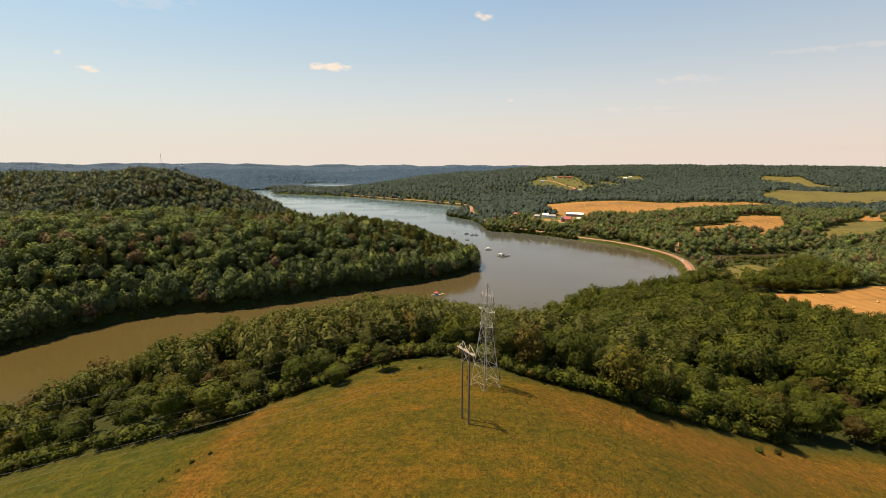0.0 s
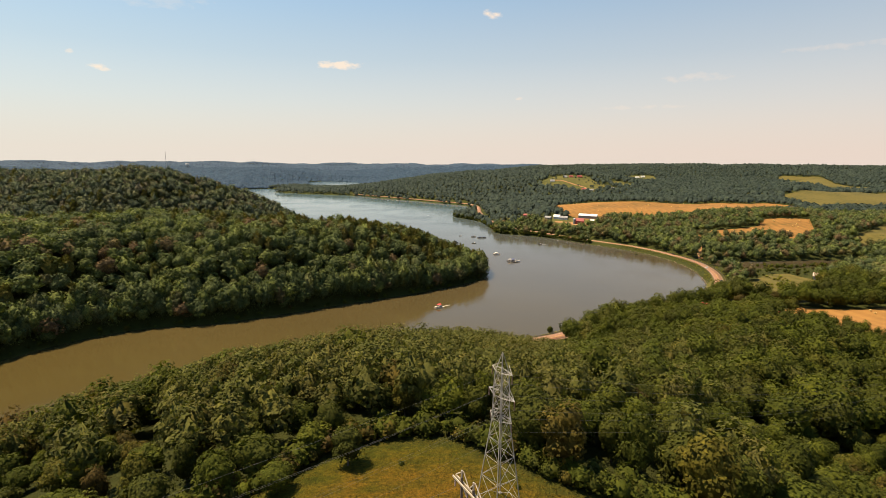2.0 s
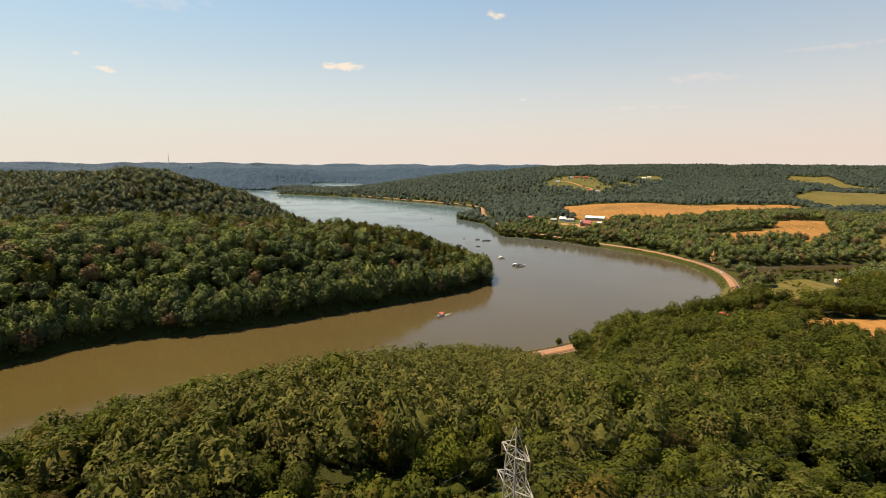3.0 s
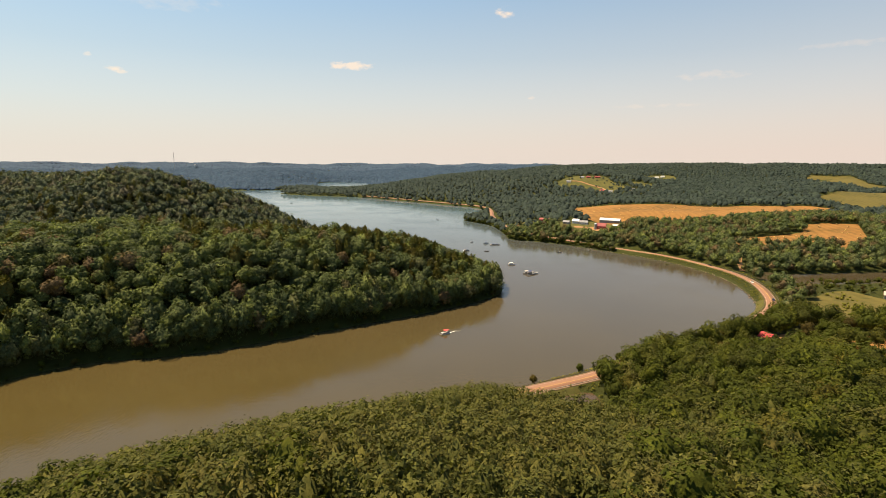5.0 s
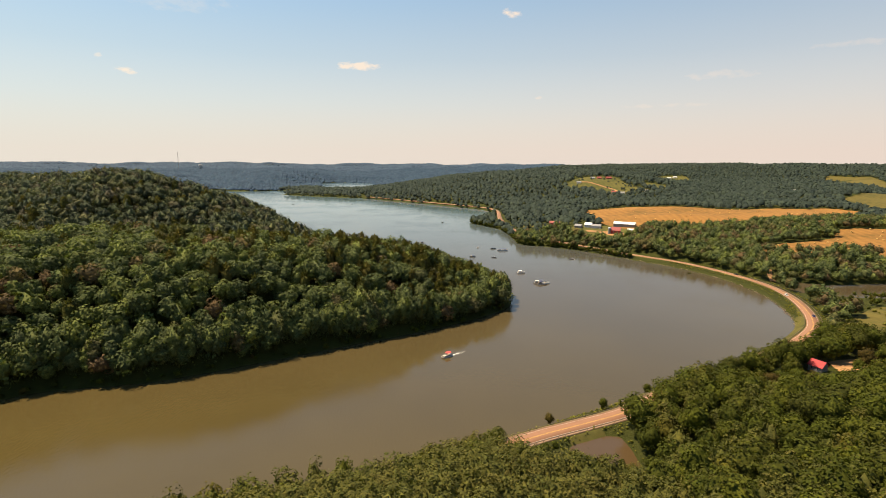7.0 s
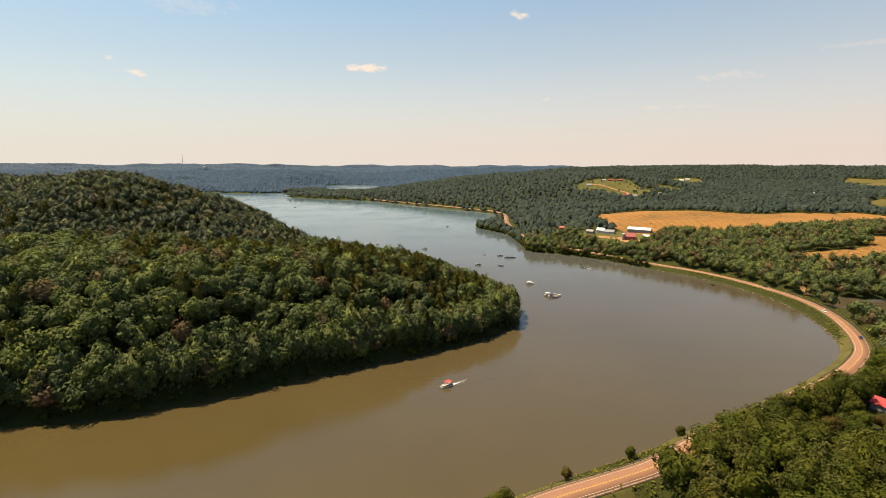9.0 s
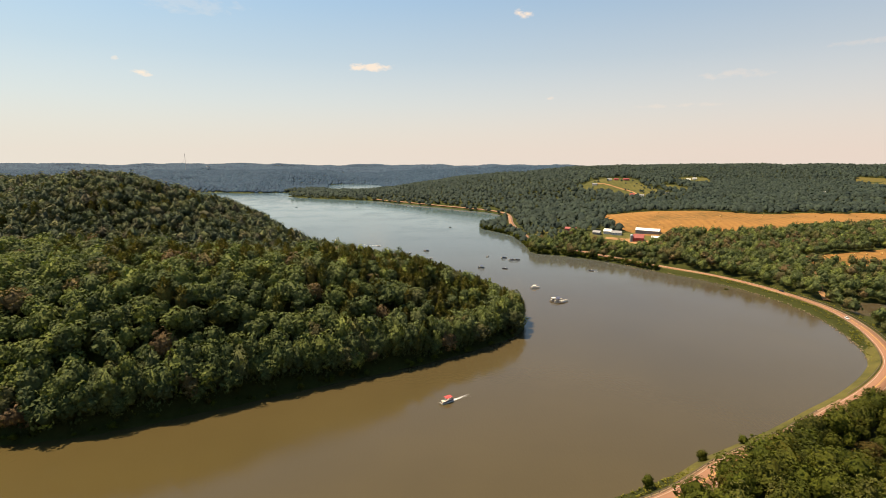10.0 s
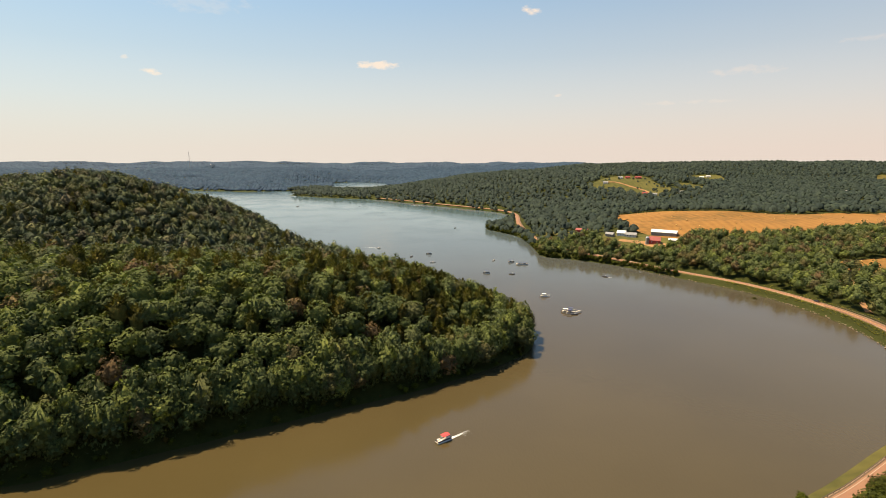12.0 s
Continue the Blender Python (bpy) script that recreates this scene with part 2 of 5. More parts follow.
def make_hay_material(name, tone):
    m, n, l, b = material(name, 0.95)
    b.inputs["Specular IOR Level"].default_value = 0.1
    big, mid = place_noise(n, l, 0.012, 3), place_noise(n, l, 0.11, 5, 0.7)
    wave = n.new("ShaderNodeTexWave")
    tc = n.new("ShaderNodeTexCoord")
    l.new(tc.outputs["Object"], wave.inputs["Vector"])
    wave.inputs["Scale"].default_value, wave.inputs["Distortion"].default_value, wave.inputs["Detail"].default_value = 0.03, 6.0, 3.0
    wave.inputs["Detail Scale"].default_value = 0.4
    k = sums(n, l, "ADD", sums(n, l, "MULTIPLY", big, 0.5), sums(n, l, "MULTIPLY", mid, 0.5))
    dark, light = [c * 0.72 for c in tone], [min(1, c * 1.2) for c in tone]
    c = ramp(n, l, k, [(0.36, (dark[0] * 0.8, dark[1] * 0.95, dark[2])), (0.5, tone), (0.66, light)])
    c = mix(n, l, 0.35, c, mix(n, l, 1.0, c, ramp(n, l, wave.outputs["Fac"], [(0.2, (0.8, 0.8, 0.8)), (0.8, (1.15, 1.15, 1.15))]), "MULTIPLY"))
    l.new(c, b.inputs["Base Color"])
    relief(n, l, b, mid, 0.5, 0.4)
    return m


def make_water_material(name, silt):
    m, n, l, b = material(name, 0.16)
    tc = n.new("ShaderNodeTexCoord")
    stretch = n.new("ShaderNodeMapping")
    stretch.inputs["Scale"].default_value, stretch.inputs["Rotation"].default_value = (1.0, 0.45, 1.0), (0, 0, radians(25))
    l.new(tc.outputs["Object"], stretch.inputs["Vector"])
    ripple = n.new("ShaderNodeTexNoise")
    ripple.inputs["Scale"].default_value, ripple.inputs["Detail"].default_value = 0.9, 5.0
    l.new(stretch.outputs[0], ripple.inputs["Vector"])
    swirl = place_noise(n, l, 0.006, 4, 0.6)
    cloudy = ramp(n, l, swirl, [(0.3, (0.88, 0.88, 0.88)), (0.7, (1.1, 1.1, 1.1))])
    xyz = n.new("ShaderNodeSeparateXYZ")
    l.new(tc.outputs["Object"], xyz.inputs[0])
    # silt brown nearby; farther off the sky's blue sheen is painted into the colour
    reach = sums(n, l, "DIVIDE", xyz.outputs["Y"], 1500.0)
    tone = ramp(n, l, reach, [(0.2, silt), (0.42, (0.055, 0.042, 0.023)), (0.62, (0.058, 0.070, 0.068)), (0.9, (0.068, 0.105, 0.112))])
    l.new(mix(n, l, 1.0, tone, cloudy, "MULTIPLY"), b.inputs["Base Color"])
    wind = ramp(n, l, place_noise(n, l, 0.013, 5, 0.6), [(0.38, (0.04, 0.04, 0.04)), (0.62, (0.17, 0.17, 0.17))])
    l.new(wind, b.inputs["Roughness"])
    b.inputs["IOR"].default_value = 1.38
    relief(n, l, b, ripple.outputs["Fac"], 0.2, 0.3)
    return m


GROUND = make_ground_material()
HAY = make_hay_material("cut_hay", (0.190, 0.094, 0.025))
LAWN = make_hay_material("mown_grass", (0.078, 0.070, 0.018))
DIRT = make_hay_material("bare_dirt", (0.26, 0.14, 0.06))
BANK = make_hay_material("bank_grass", (0.072, 0.062, 0.016))
PASTURE = make_hay_material("pasture", (0.085, 0.068, 0.017))
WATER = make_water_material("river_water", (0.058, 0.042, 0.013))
POND_WATER = make_water_material("pond_water", (0.062, 0.038, 0.016))
ASPHALT = plain("sunlit_asphalt", (0.185, 0.086, 0.041), 0.85, 0, 1.2, 0.12)

# ---- terrain ----
def spline(points, n=6, closed=False):
    """A smooth line through control points (Catmull-Rom)."""
    p = np.array(points, float)
    k = len(p)
    out = []
    for i in range(k if closed else k - 1):
        if closed:
            a, b, c, d = p[(i - 1) % k], p[i], p[(i + 1) % k], p[(i + 2) % k]
        else:
            a, b, c, d = p[max(i - 1, 0)], p[i], p[i + 1], p[min(i + 2, k - 1)]
        for j in range(n):
            t = j / n
            out.append(0.5 * (2 * b + (c - a) * t + (2 * a - 5 * b + 4 * c - d) * t * t + (3 * b - a - 3 * c + d) * t ** 3))
    if not closed:
        out.append(p[-1])
    return np.array(out)


NEAR_BANK = [(-235, -400), (-225, -60), (-215, 60), (-203, 140), (-182, 200), (-150, 238), (-105, 268), (-60, 292), (-15, 315), (19, 337.5),
             (46, 354.5), (93, 382), (140, 412), (176, 437), (212, 463), (240, 496), (259, 545)]
RIGHT_BANK = [(266, 600), (256, 652), (236, 694), (196, 741), (156, 788), (111, 820), (75, 838), (69, 890), (55, 985), (10, 1055),
              (6, 1078), (38, 1130), (56, 1230), (40, 1298), (-10, 1355), (-92, 1426), (-217, 1534), (-317, 1618), (-470, 1672), (-580, 1728)]
FAR_BANK = [(-610, 1755), (-560, 1800), (-600, 1880), (-670, 1930), (-830, 1900), (-1000, 1925), (-1300, 1880), (-1700, 1700), (-1750, 1500)]
NORTH_SHORE = [(-1400, 1480), (-1000, 1560), (-720, 1400), (-525, 1175), (-388, 1022), (-281, 900), (-165, 785), (-52, 676), (18, 600), (38, 562)]
SOUTH_SHORE = [(38, 538), (20, 512), (-22, 476), (-68, 446), (-118, 412), (-166, 383), (-215, 368), (-245, 340), (-268, 300), (-300, 240),
               (-335, 140), (-350, 0), (-360, -400)]
RIVER = spline(NEAR_BANK + RIGHT_BANK + FAR_BANK + NORTH_SHORE + SOUTH_SHORE, 4, True)
LAGOON = spline([(-560, 2010), (-450, 1985), (-355, 2030), (-385, 2210), (-480, 2455), (-675, 2440), (-615, 2190)], 4, True)
POND = spline([(46, 330), (54, 337.5), (63, 343), (69, 343.5), (72, 337), (73, 321), (66, 320), (58, 324), (51, 328)], 4, True)
WETLAND = spline([(300, 590), (312, 632), (350, 624), (420, 634), (520, 640), (510, 600), (400, 585), (340, 572)], 4, True)
ROAD_LINE = spline([(-185, 172), (-150, 214), (-105, 246), (-40, 288), (0, 314.5), (36.9, 337.2), (75.9, 357.6), (104.9, 380.1), (138.8, 401.4), (172.3, 425.5), (207, 451), (245, 488), (268, 532),
                    (280, 575), (281, 615), (268, 665), (246, 708), (223, 734), (196, 762), (160, 806), (128, 846), (88, 914), (71, 985),
                    (64, 1060), (62, 1132), (64, 1236), (46, 1310), (0, 1366), (-88, 1440), (-210, 1548), (-310, 1630)], 8)


def inside(poly, x, y):
    x, y = np.asarray(x, float), np.asarray(y, float)
    odd = np.zeros(x.shape, bool)
    for a, b in zip(poly, np.roll(poly, -1, 0)):
        if a[1] != b[1]:
            odd ^= ((a[1] > y) != (b[1] > y)) & (x < (b[0] - a[0]) * (y - a[1]) / (b[1] - a[1]) + a[0])
    return odd


def line_distance(line, x, y, closed=False):
    x, y = np.asarray(x, float), np.asarray(y, float)
    best = np.full(x.shape, 1e9)
    ends = np.roll(line, -1, 0) if closed else line[1:]
    for a, b in zip(line, ends):
        v = b - a
        s = np.clip(((x - a[0]) * v[0] + (y - a[1]) * v[1]) / max(v @ v, 1e-9), 0, 1)
        best = np.minimum(best, (x - a[0] - s * v[0]) ** 2 + (y - a[1] - s * v[1]) ** 2)
    return np.sqrt(best)


def shore(poly, x, y):
    """Metres from the water's edge; minus in the water."""
    d = line_distance(poly, x, y, True)
    return np.where(inside(poly, x, y), -d, d)


def step(a, b, v):
    s = np.clip((v - a) / (b - a), 0, 1)
    return s * s * (3 - 2 * s)


def bump(x, y, cx, cy, sx, sy, turn=0.0):
    c, s = math.cos(radians(turn)), math.sin(radians(turn))
    u, v = (x - cx) * c + (y - cy) * s, -(x - cx) * s + (y - cy) * c
    return np.exp(-(u / sx) ** 2 - (v / sy) ** 2)


def waves(x, y, length, seed):
    """Smooth rolling noise between about -1 and 1."""
    rng = np.random.RandomState(seed)
    out = np.zeros(np.shape(x))
    for k in range(7):
        a, f, p = rng.uniform(0, 6.28), 6.28 / length * rng.uniform(0.6, 1.7), rng.uniform(0, 6.28)
        out = out + np.sin((x * math.cos(a) + y * math.sin(a)) * f + p)
    return out / 3.7


def crest(x, y, points, left, right, lp=2.0, rp=2.0):
    """A ridge along a line of (x, y, height) points; its two flanks fall away differently."""
    best, h, side = np.full(np.shape(x), 1e9), np.zeros(np.shape(x)), np.zeros(np.shape(x))
    for a, b in zip(points, points[1:]):
        vx, vy = b[0] - a[0], b[1] - a[1]
        s = np.clip(((x - a[0]) * vx + (y - a[1]) * vy) / (vx * vx + vy * vy), 0, 1)
        dx, dy = x - a[0] - s * vx, y - a[1] - s * vy
        d = np.hypot(dx, dy)
        k = d < best
        best, h, side = np.where(k, d, best), np.where(k, a[2] + (b[2] - a[2]) * s, h), np.where(k, vx * dy - vy * dx, side)
    return h * np.exp(-np.where(side > 0, (best / left) ** lp, (best / right) ** rp))


SHOULDER = [(60, 552, 4), (20, 570, 14), (-31, 588, 24), (-88, 560, 38), (-130, 522, 45), (-160, 500, 50), (-242, 486, 54), (-340, 440, 56), (-450, 360, 50), (-650, 250, 46)]
HILL = [(-280, 935, 12), (-315, 895, 31), (-350, 850, 52), (-390, 808, 71), (-425, 785, 83), (-457, 775, 90), (-500, 790, 82), (-590, 825, 79), (-760, 880, 78), (-1000, 960, 80)]
FAR_RIDGE = [(150, 2050, 62), (420, 2230, 80), (800, 2250, 90), (1250, 2150, 92), (1800, 2000, 90), (2600, 1700, 88)]


def height(x, y):
    x, y = np.asarray(x, float), np.asarray(y, float)
    d = shore(RIVER, x, y)
    land = np.maximum(d, 0)
    z = 3.0 * step(-1, 9, d) + 22 * (1 - np.exp(-land / 180))
    lift = 1 - np.exp(-(land / 45) ** 1.6)
    # the near hill with its meadow, and the shelf beside it
    sx = np.where(x > 5, 87.0, 150.0)
    sy = np.where(y > 100, np.where(x > 5, 166 - 20 * step(5, 40, x), 166.0), 320.0)
    z = z + (1 - np.exp(-(land / 38) ** 1.6)) * 49 * np.exp(-np.abs((x - 5) / sx) ** 2.2 - np.abs((y - 100) / sy) ** 2.3)
    z = z + lift * 15 * bump(x, y, 150, 275, 90, 95)
    z = z - lift * 10 * bump(x, y, 55, 310, 40, 30)
    # the wooded peninsula: the shoulder over the water and the peaked hill behind it
    steep = 1 - np.exp(-(land / 24) ** 1.3)
    ours = (x < 100) & (y < 1000) & (y > 345 + 0.75 * (x + 120)) & ((y > 300) | (x < -230))
    rise = (crest(x, y, SHOULDER, 170, 62, 4.0, 2.0) ** 4 + crest(x, y, HILL, 135, 150, 2.6, 2.0) ** 4) ** 0.25
    z = np.where(ours, (np.maximum(z, 0) ** 4 + (steep * rise) ** 4) ** 0.25 + steep * 2.0 * waves(x, y, 70, 6), z)
    # fields and hills across the river
    z = z + lift * (14 * bump(x, y, 380, 1000, 260, 170) - 14 * bump(x, y, 390, 608, 110, 34) + 10 * bump(x, y, 470, 790, 120, 90))
    z = z + lift * (44 * bump(x, y, 370, 1530, 230, 190) + 36 * bump(x, y, 120, 1780, 300, 260) + 22 * bump(x, y, 850, 1250, 240, 130))
    z = z - lift * 14 * bump(x, y, -530, 2060, 190, 220)
    r = np.hypot(x, y)
    far = step(1500, 2700, r) * (1 - bump(x, y, -530, 2120, 230, 380))
    z = z + lift * far * (25 + 13 * waves(x, y, 900, 3) + 5 * waves(x, y, 330, 4) + 19 * step(-200, 500, x) * (1 - step(3000, 4200, r))) + lift * 2.2 * waves(x, y, 150, 5) * step(250, 600, r)
    z = z + lift * 10 * step(3300, 4300, r) * waves(x, y, 700, 8) * step(0, 1, -x / 900 + 1.2)
    z = np.maximum(z, lift * (crest(x, y, FAR_RIDGE, 420, 420) + 4 * waves(x, y, 260, 7)))
    flat = np.minimum(1, 1.8 * bump(x, y, -530, 2190, 260, 420))          # low ground round the far lagoon
    z = z * (1 - flat) + flat * np.minimum(z, 3.0)
    z = np.where(d < 0, np.maximum(-3.5, 0.35 * d) + 0.0, z)
    z = np.where(inside(LAGOON, x, y), -1.0, z)
    # the road's bench and the two ponds beside it
    road = line_distance(ROAD_LINE, x, y)
    wide = 3.0 * step(700, 1000, y)
    bench = 1 - step(7.5 + wide, 17 + 3 * wide, road)
    z = np.where(d > 0, z * (1 - bench) + bench * np.minimum(3.2, 0.45 * land + 0.3), z)
    for pond, level in ((POND, 1.1), (WETLAND, 1.2)):
        e = shore(pond, x, y)
        z = np.where(e < 0, level - 1.2, np.minimum(z, level + 0.3 + np.where(road < 9, 2.0, 0.32) * np.maximum(e, 0)))
    return z


# ---- land ----
def part(name, bm, mat, parent=None, label=""):
    """Links a bmesh as one mesh object, under a thing or a part."""
    me = bpy.data.meshes.new(name)
    bm.to_mesh(me)
    bm.free()
    if mat:
        me.materials.append(mat)
    ob = new(name, me)
    if parent:
        ob.parent = parent
    return tagged(ob, label)


def triangles(name, verts, faces, mat, marks=None, slopes=None):
    """One mesh object from arrays of corners and triangles (or quads); marks: named values at the corners; slopes: their normals."""
    verts, faces = np.asarray(verts, np.float32), np.asarray(faces, np.int32)
    me = bpy.data.meshes.new(name)
    k = faces.shape[1]
    me.vertices.add(len(verts))
    me.vertices.foreach_set("co", verts.ravel())
    me.loops.add(faces.size)
    me.loops.foreach_set("vertex_index", faces.ravel())
    me.polygons.add(len(faces))
    me.polygons.foreach_set("loop_start", np.arange(len(faces), dtype=np.int32) * k)
    me.update(calc_edges=True)
    for key, values in (marks or {}).items():
        me.attributes.new(key, "FLOAT", "POINT").data.foreach_set("value", np.asarray(values, np.float32))
    if slopes is not None:
        me.attributes.new("custom_normal", "FLOAT_VECTOR", "POINT").data.foreach_set("vector", np.asarray(slopes, np.float32).ravel())
    me.materials.append(mat)
    return new(name, me)


def smooth(ob):
    ob.data.polygons.foreach_set("use_smooth", np.ones(len(ob.data.polygons), bool))
    return ob


def spaced(lo, hi, near_lo, near_hi, gap, growth):
    mid = list(np.arange(near_lo, near_hi + gap / 2, gap))
    g, v = gap, near_hi
    while v < hi:
        g *= growth
        v += g
        mid.append(min(v, hi))
    g, v = gap, near_lo
    while v > lo:
        g *= growth
        v -= g
        mid.insert(0, max(v, lo))
    return np.array(mid)


MEADOW = spline([(-150, 20), (-125, 105), (-109, 110), (-77, 104), (-53, 100), (-40, 109), (-29, 114), (-23, 121), (-16, 127), (-4, 130), (7, 126), (17, 117), (29, 113), (44, 114),
                 (60, 119), (83, 132), (106, 140), (150, 142), (190, 60), (120, -120), (-120, -120)], 3, True)


def make_ground():
    xs, ys = spaced(-4800, 4800, -620, 420, 6.0, 1.035), spaced(-900, 4850, 70, 720, 5.0, 1.03)
    gx, gy = np.meshgrid(xs, ys)
    gz = height(gx, gy)
    w, h = len(xs), len(ys)
    i = np.arange(w * h).reshape(h, w)
    faces = np.stack([i[:-1, :-1], i[:-1, 1:], i[1:, 1:], i[1:, :-1]], -1).reshape(-1, 4)
    edge = shore(MEADOW, gx, gy)
    meadow = 1 - step(-4, 3, edge)
    # green grass below the western woods and on the rim, dry straw along the mown margins
    lush = np.maximum(step(-45, -56, gx), 0.85 * step(-11, -4, edge) * step(-40, -32, gx) * step(14, 6, gx))
    lush = np.maximum(lush, 0.9 * step(-4, -1, edge))
    dry = np.maximum(0.9 * np.exp(-((gx + 43 - 0.12 * (gy - 90)) / 4.0) ** 2) * step(118, 100, gy), 0.75 * np.exp(-((edge + 11) / 7.0) ** 2) * step(12, 30, gx))
    ob = triangles("ground", np.stack([gx, gy, gz], -1).reshape(-1, 3), faces, GROUND, {"meadow": meadow.ravel(), "lush": lush.ravel(), "dry": dry.ravel()})
    smooth(ob)
    return tagged(ob, "rolling green and straw coloured ground of a wooded river valley", "ground", kind="structure")


def flat_sheet(name, poly, z, mat, label, category):
    bm = bmesh.new()
    bm.faces.new([bm.verts.new((x, y, z)) for x, y in poly])
    ob = part(name, bm, mat, None, label)
    return tagged(ob, "", category, kind="structure")


def loft(name, front, back_line, mat, lift, label, category, rows=10, n=8):
    """A field draped on the ground between two edge lines."""
    a, b = spline(front, n), spline(back_line, n)
    m = max(len(a), len(b))
    pick = lambda c: np.stack([np.interp(np.linspace(0, 1, m), np.linspace(0, 1, len(c)), c[:, k]) for k in (0, 1)], -1)
    a, b = pick(a), pick(b)
    s = np.linspace(0, 1, rows + 1)[:, None, None]
    p = a[None] * (1 - s) + b[None] * s
    z = height(p[..., 0], p[..., 1]) + lift
    i = np.arange(p.shape[0] * m).reshape(-1, m)
    faces = np.stack([i[:-1, :-1], i[:-1, 1:], i[1:, 1:], i[1:, :-1]], -1).reshape(-1, 4)
    ob = smooth(triangles(name, np.concatenate([p, z[..., None]], -1).reshape(-1, 3), faces, mat))
    tagged(ob, label, category, kind="structure")
    CLEARINGS.append(np.concatenate([a, b[::-1]]))
    return ob


CLEARINGS = [MEADOW]
make_ground()
tagged(flat_sheet("water", np.array([(-4700, -890), (4700, -890), (4700, 4800), (-4700, 4800)]), 0.0, WATER, "wide brown river with wind ripples, sky sheen partly painted into its far reaches", "river"))
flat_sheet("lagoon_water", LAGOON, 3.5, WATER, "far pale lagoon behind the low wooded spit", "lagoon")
flat_sheet("pond_water", POND, 1.1, POND_WATER, "small still brown pond beside the road", "pond")
flat_sheet("wetland_water", WETLAND, 1.2, POND_WATER, "brown backwater pond behind the road", "pond")
loft("hay_field", [(195, 977), (208, 908), (236, 868), (268, 868), (343, 857), (461, 860), (594, 938), (660, 1010)],
     [(205, 1015), (230, 1085), (294, 1090), (357, 1050), (438, 1030), (566, 1050), (648, 1088), (680, 1050)], HAY, 0.6, "golden cut hay field with round bales", "field", 14)
loft("hay_field", [(330, 726), (343, 704), (360, 691), (391, 691), (425, 697), (445, 685), (490, 715)], [(338, 742), (390, 745), (440, 757), (460, 785), (540, 800)], HAY, 0.5,
     "golden mown hay field above the backwater", "field")
loft("hay_field", [(238, 400), (243, 372), (246, 340), (252, 316), (270, 298), (330, 285)], [(247, 417), (263, 404), (298, 392), (332, 400), (372, 408), (430, 412)], HAY, 0.5,
     "orange mown hay field with scattered round bales", "field")
loft("pasture", [(233, 441), (246, 434), (264, 431), (297, 434), (318, 462), (334, 490)], [(243, 466), (258, 482), (276, 497), (296, 512), (312, 522), (328, 520)], PASTURE, 0.4, "rough green and tan pasture", "field")
loft("pasture", [(518, 673), (550, 664), (590, 664), (690, 715)], [(530, 697), (575, 732), (623, 770), (694, 792)], PASTURE, 0.5, "green pasture between hedgerows", "field", 8)
loft("hay_field", [(652, 776), (704, 803), (790, 850)], [(690, 838), (760, 890), (830, 940)], HAY, 0.5, "orange mown hay field beside a white house", "field", 6)
loft("lawn", [(212, 372), (222, 358), (236, 352)], [(222, 388), (232, 380), (242, 368)], LAWN, 0.4, "mown green lawn beside the red-roofed shed", "lawn", 6)
loft("dirt_yard", [(200, 398), (215, 402), (246, 404), (262, 396)], [(206, 416), (220, 420), (250, 420), (264, 404)], DIRT, 0.45, "bare orange dirt yard and drive", "yard", 6)
loft("farm_track", [(336, 727), (322, 690), (304, 652), (292, 622)], [(341, 727), (327, 688), (309, 650), (297, 620)], DIRT, 0.5, "bare dirt track through the trees", "track", 2)
loft("pasture", [(700, 1040), (720, 1010), (790, 1030), (900, 1060), (1080, 1180)], [(740, 1190), (790, 1215), (900, 1300), (1080, 1400), (1300, 1450)], PASTURE, 0.8,
     "olive green hillside pasture", "field")
loft("pasture", [(1110, 1790), (1150, 1653), (1097, 1523), (1180, 1490)], [(1180, 1880), (1272, 1822), (1220, 1650), (1260, 1560)], PASTURE, 1.2, "tan clearing on a far hillside", "field", 8)
loft("farm_yard", [(148, 866), (167, 842), (186, 826), (206, 820), (240, 838)], [(150, 905), (172, 908), (196, 900), (225, 895), (255, 890)], LAWN, 0.5, "mown green farm yard", "yard")
loft("farm_drive", [(172, 872), (190, 858), (206, 836), (214, 830)], [(176, 880), (196, 868), (214, 856), (226, 838)], DIRT, 0.9, "orange dirt farm drive", "yard", 4)
loft("pasture", [(88, 962), (120, 930), (155, 915)], [(94, 976), (125, 948), (160, 938)], LAWN, 0.6, "narrow strip of green grass above the river", "field", 4)
HILL_PASTURE = len(CLEARINGS)
loft("hill_pasture", [(243, 1405), (285, 1392), (314, 1342), (345, 1312), (385, 1340), (425, 1330)], [(245, 1450), (290, 1490), (330, 1500), (385, 1490), (395, 1430), (430, 1360)], LAWN, 1.0,
     "green hilltop pasture round the far farm", "field", 10)
loft("hill_pasture", [(600, 1880), (660, 1860), (740, 1850)], [(610, 1950), (670, 1960), (750, 1940)], LAWN, 1.5, "green clearing on a far hill", "field", 6)
loft("hill_pasture", [(430, 1400), (465, 1390), (500, 1410)], [(435, 1440), (470, 1450), (505, 1440)], LAWN, 1.2, "green clearing beside the hilltop farm", "field", 6)
loft("farm_lane", [(280, 1440), (300, 1432), (322, 1405), (345, 1375), (352, 1345)], [(281, 1446), (303, 1438), (327, 1408), (350, 1378), (357, 1346)], DIRT, 1.5, "pale dirt lane up to the hilltop farm", "track", 2)
CLEARINGS.append(np.array([(174, 380), (186, 374), (202, 392), (204, 408), (190, 411), (180, 402)]))
CLEARINGS.append(np.array([(322, 482), (345, 474), (360, 488), (340, 506), (328, 502)]))
CLEARINGS.append(np.array([(190, 418), (206, 428), (216, 442), (204, 440), (188, 428)]))
CLEARINGS.append(np.array([(604, 820), (622, 818), (626, 842), (606, 844)]))
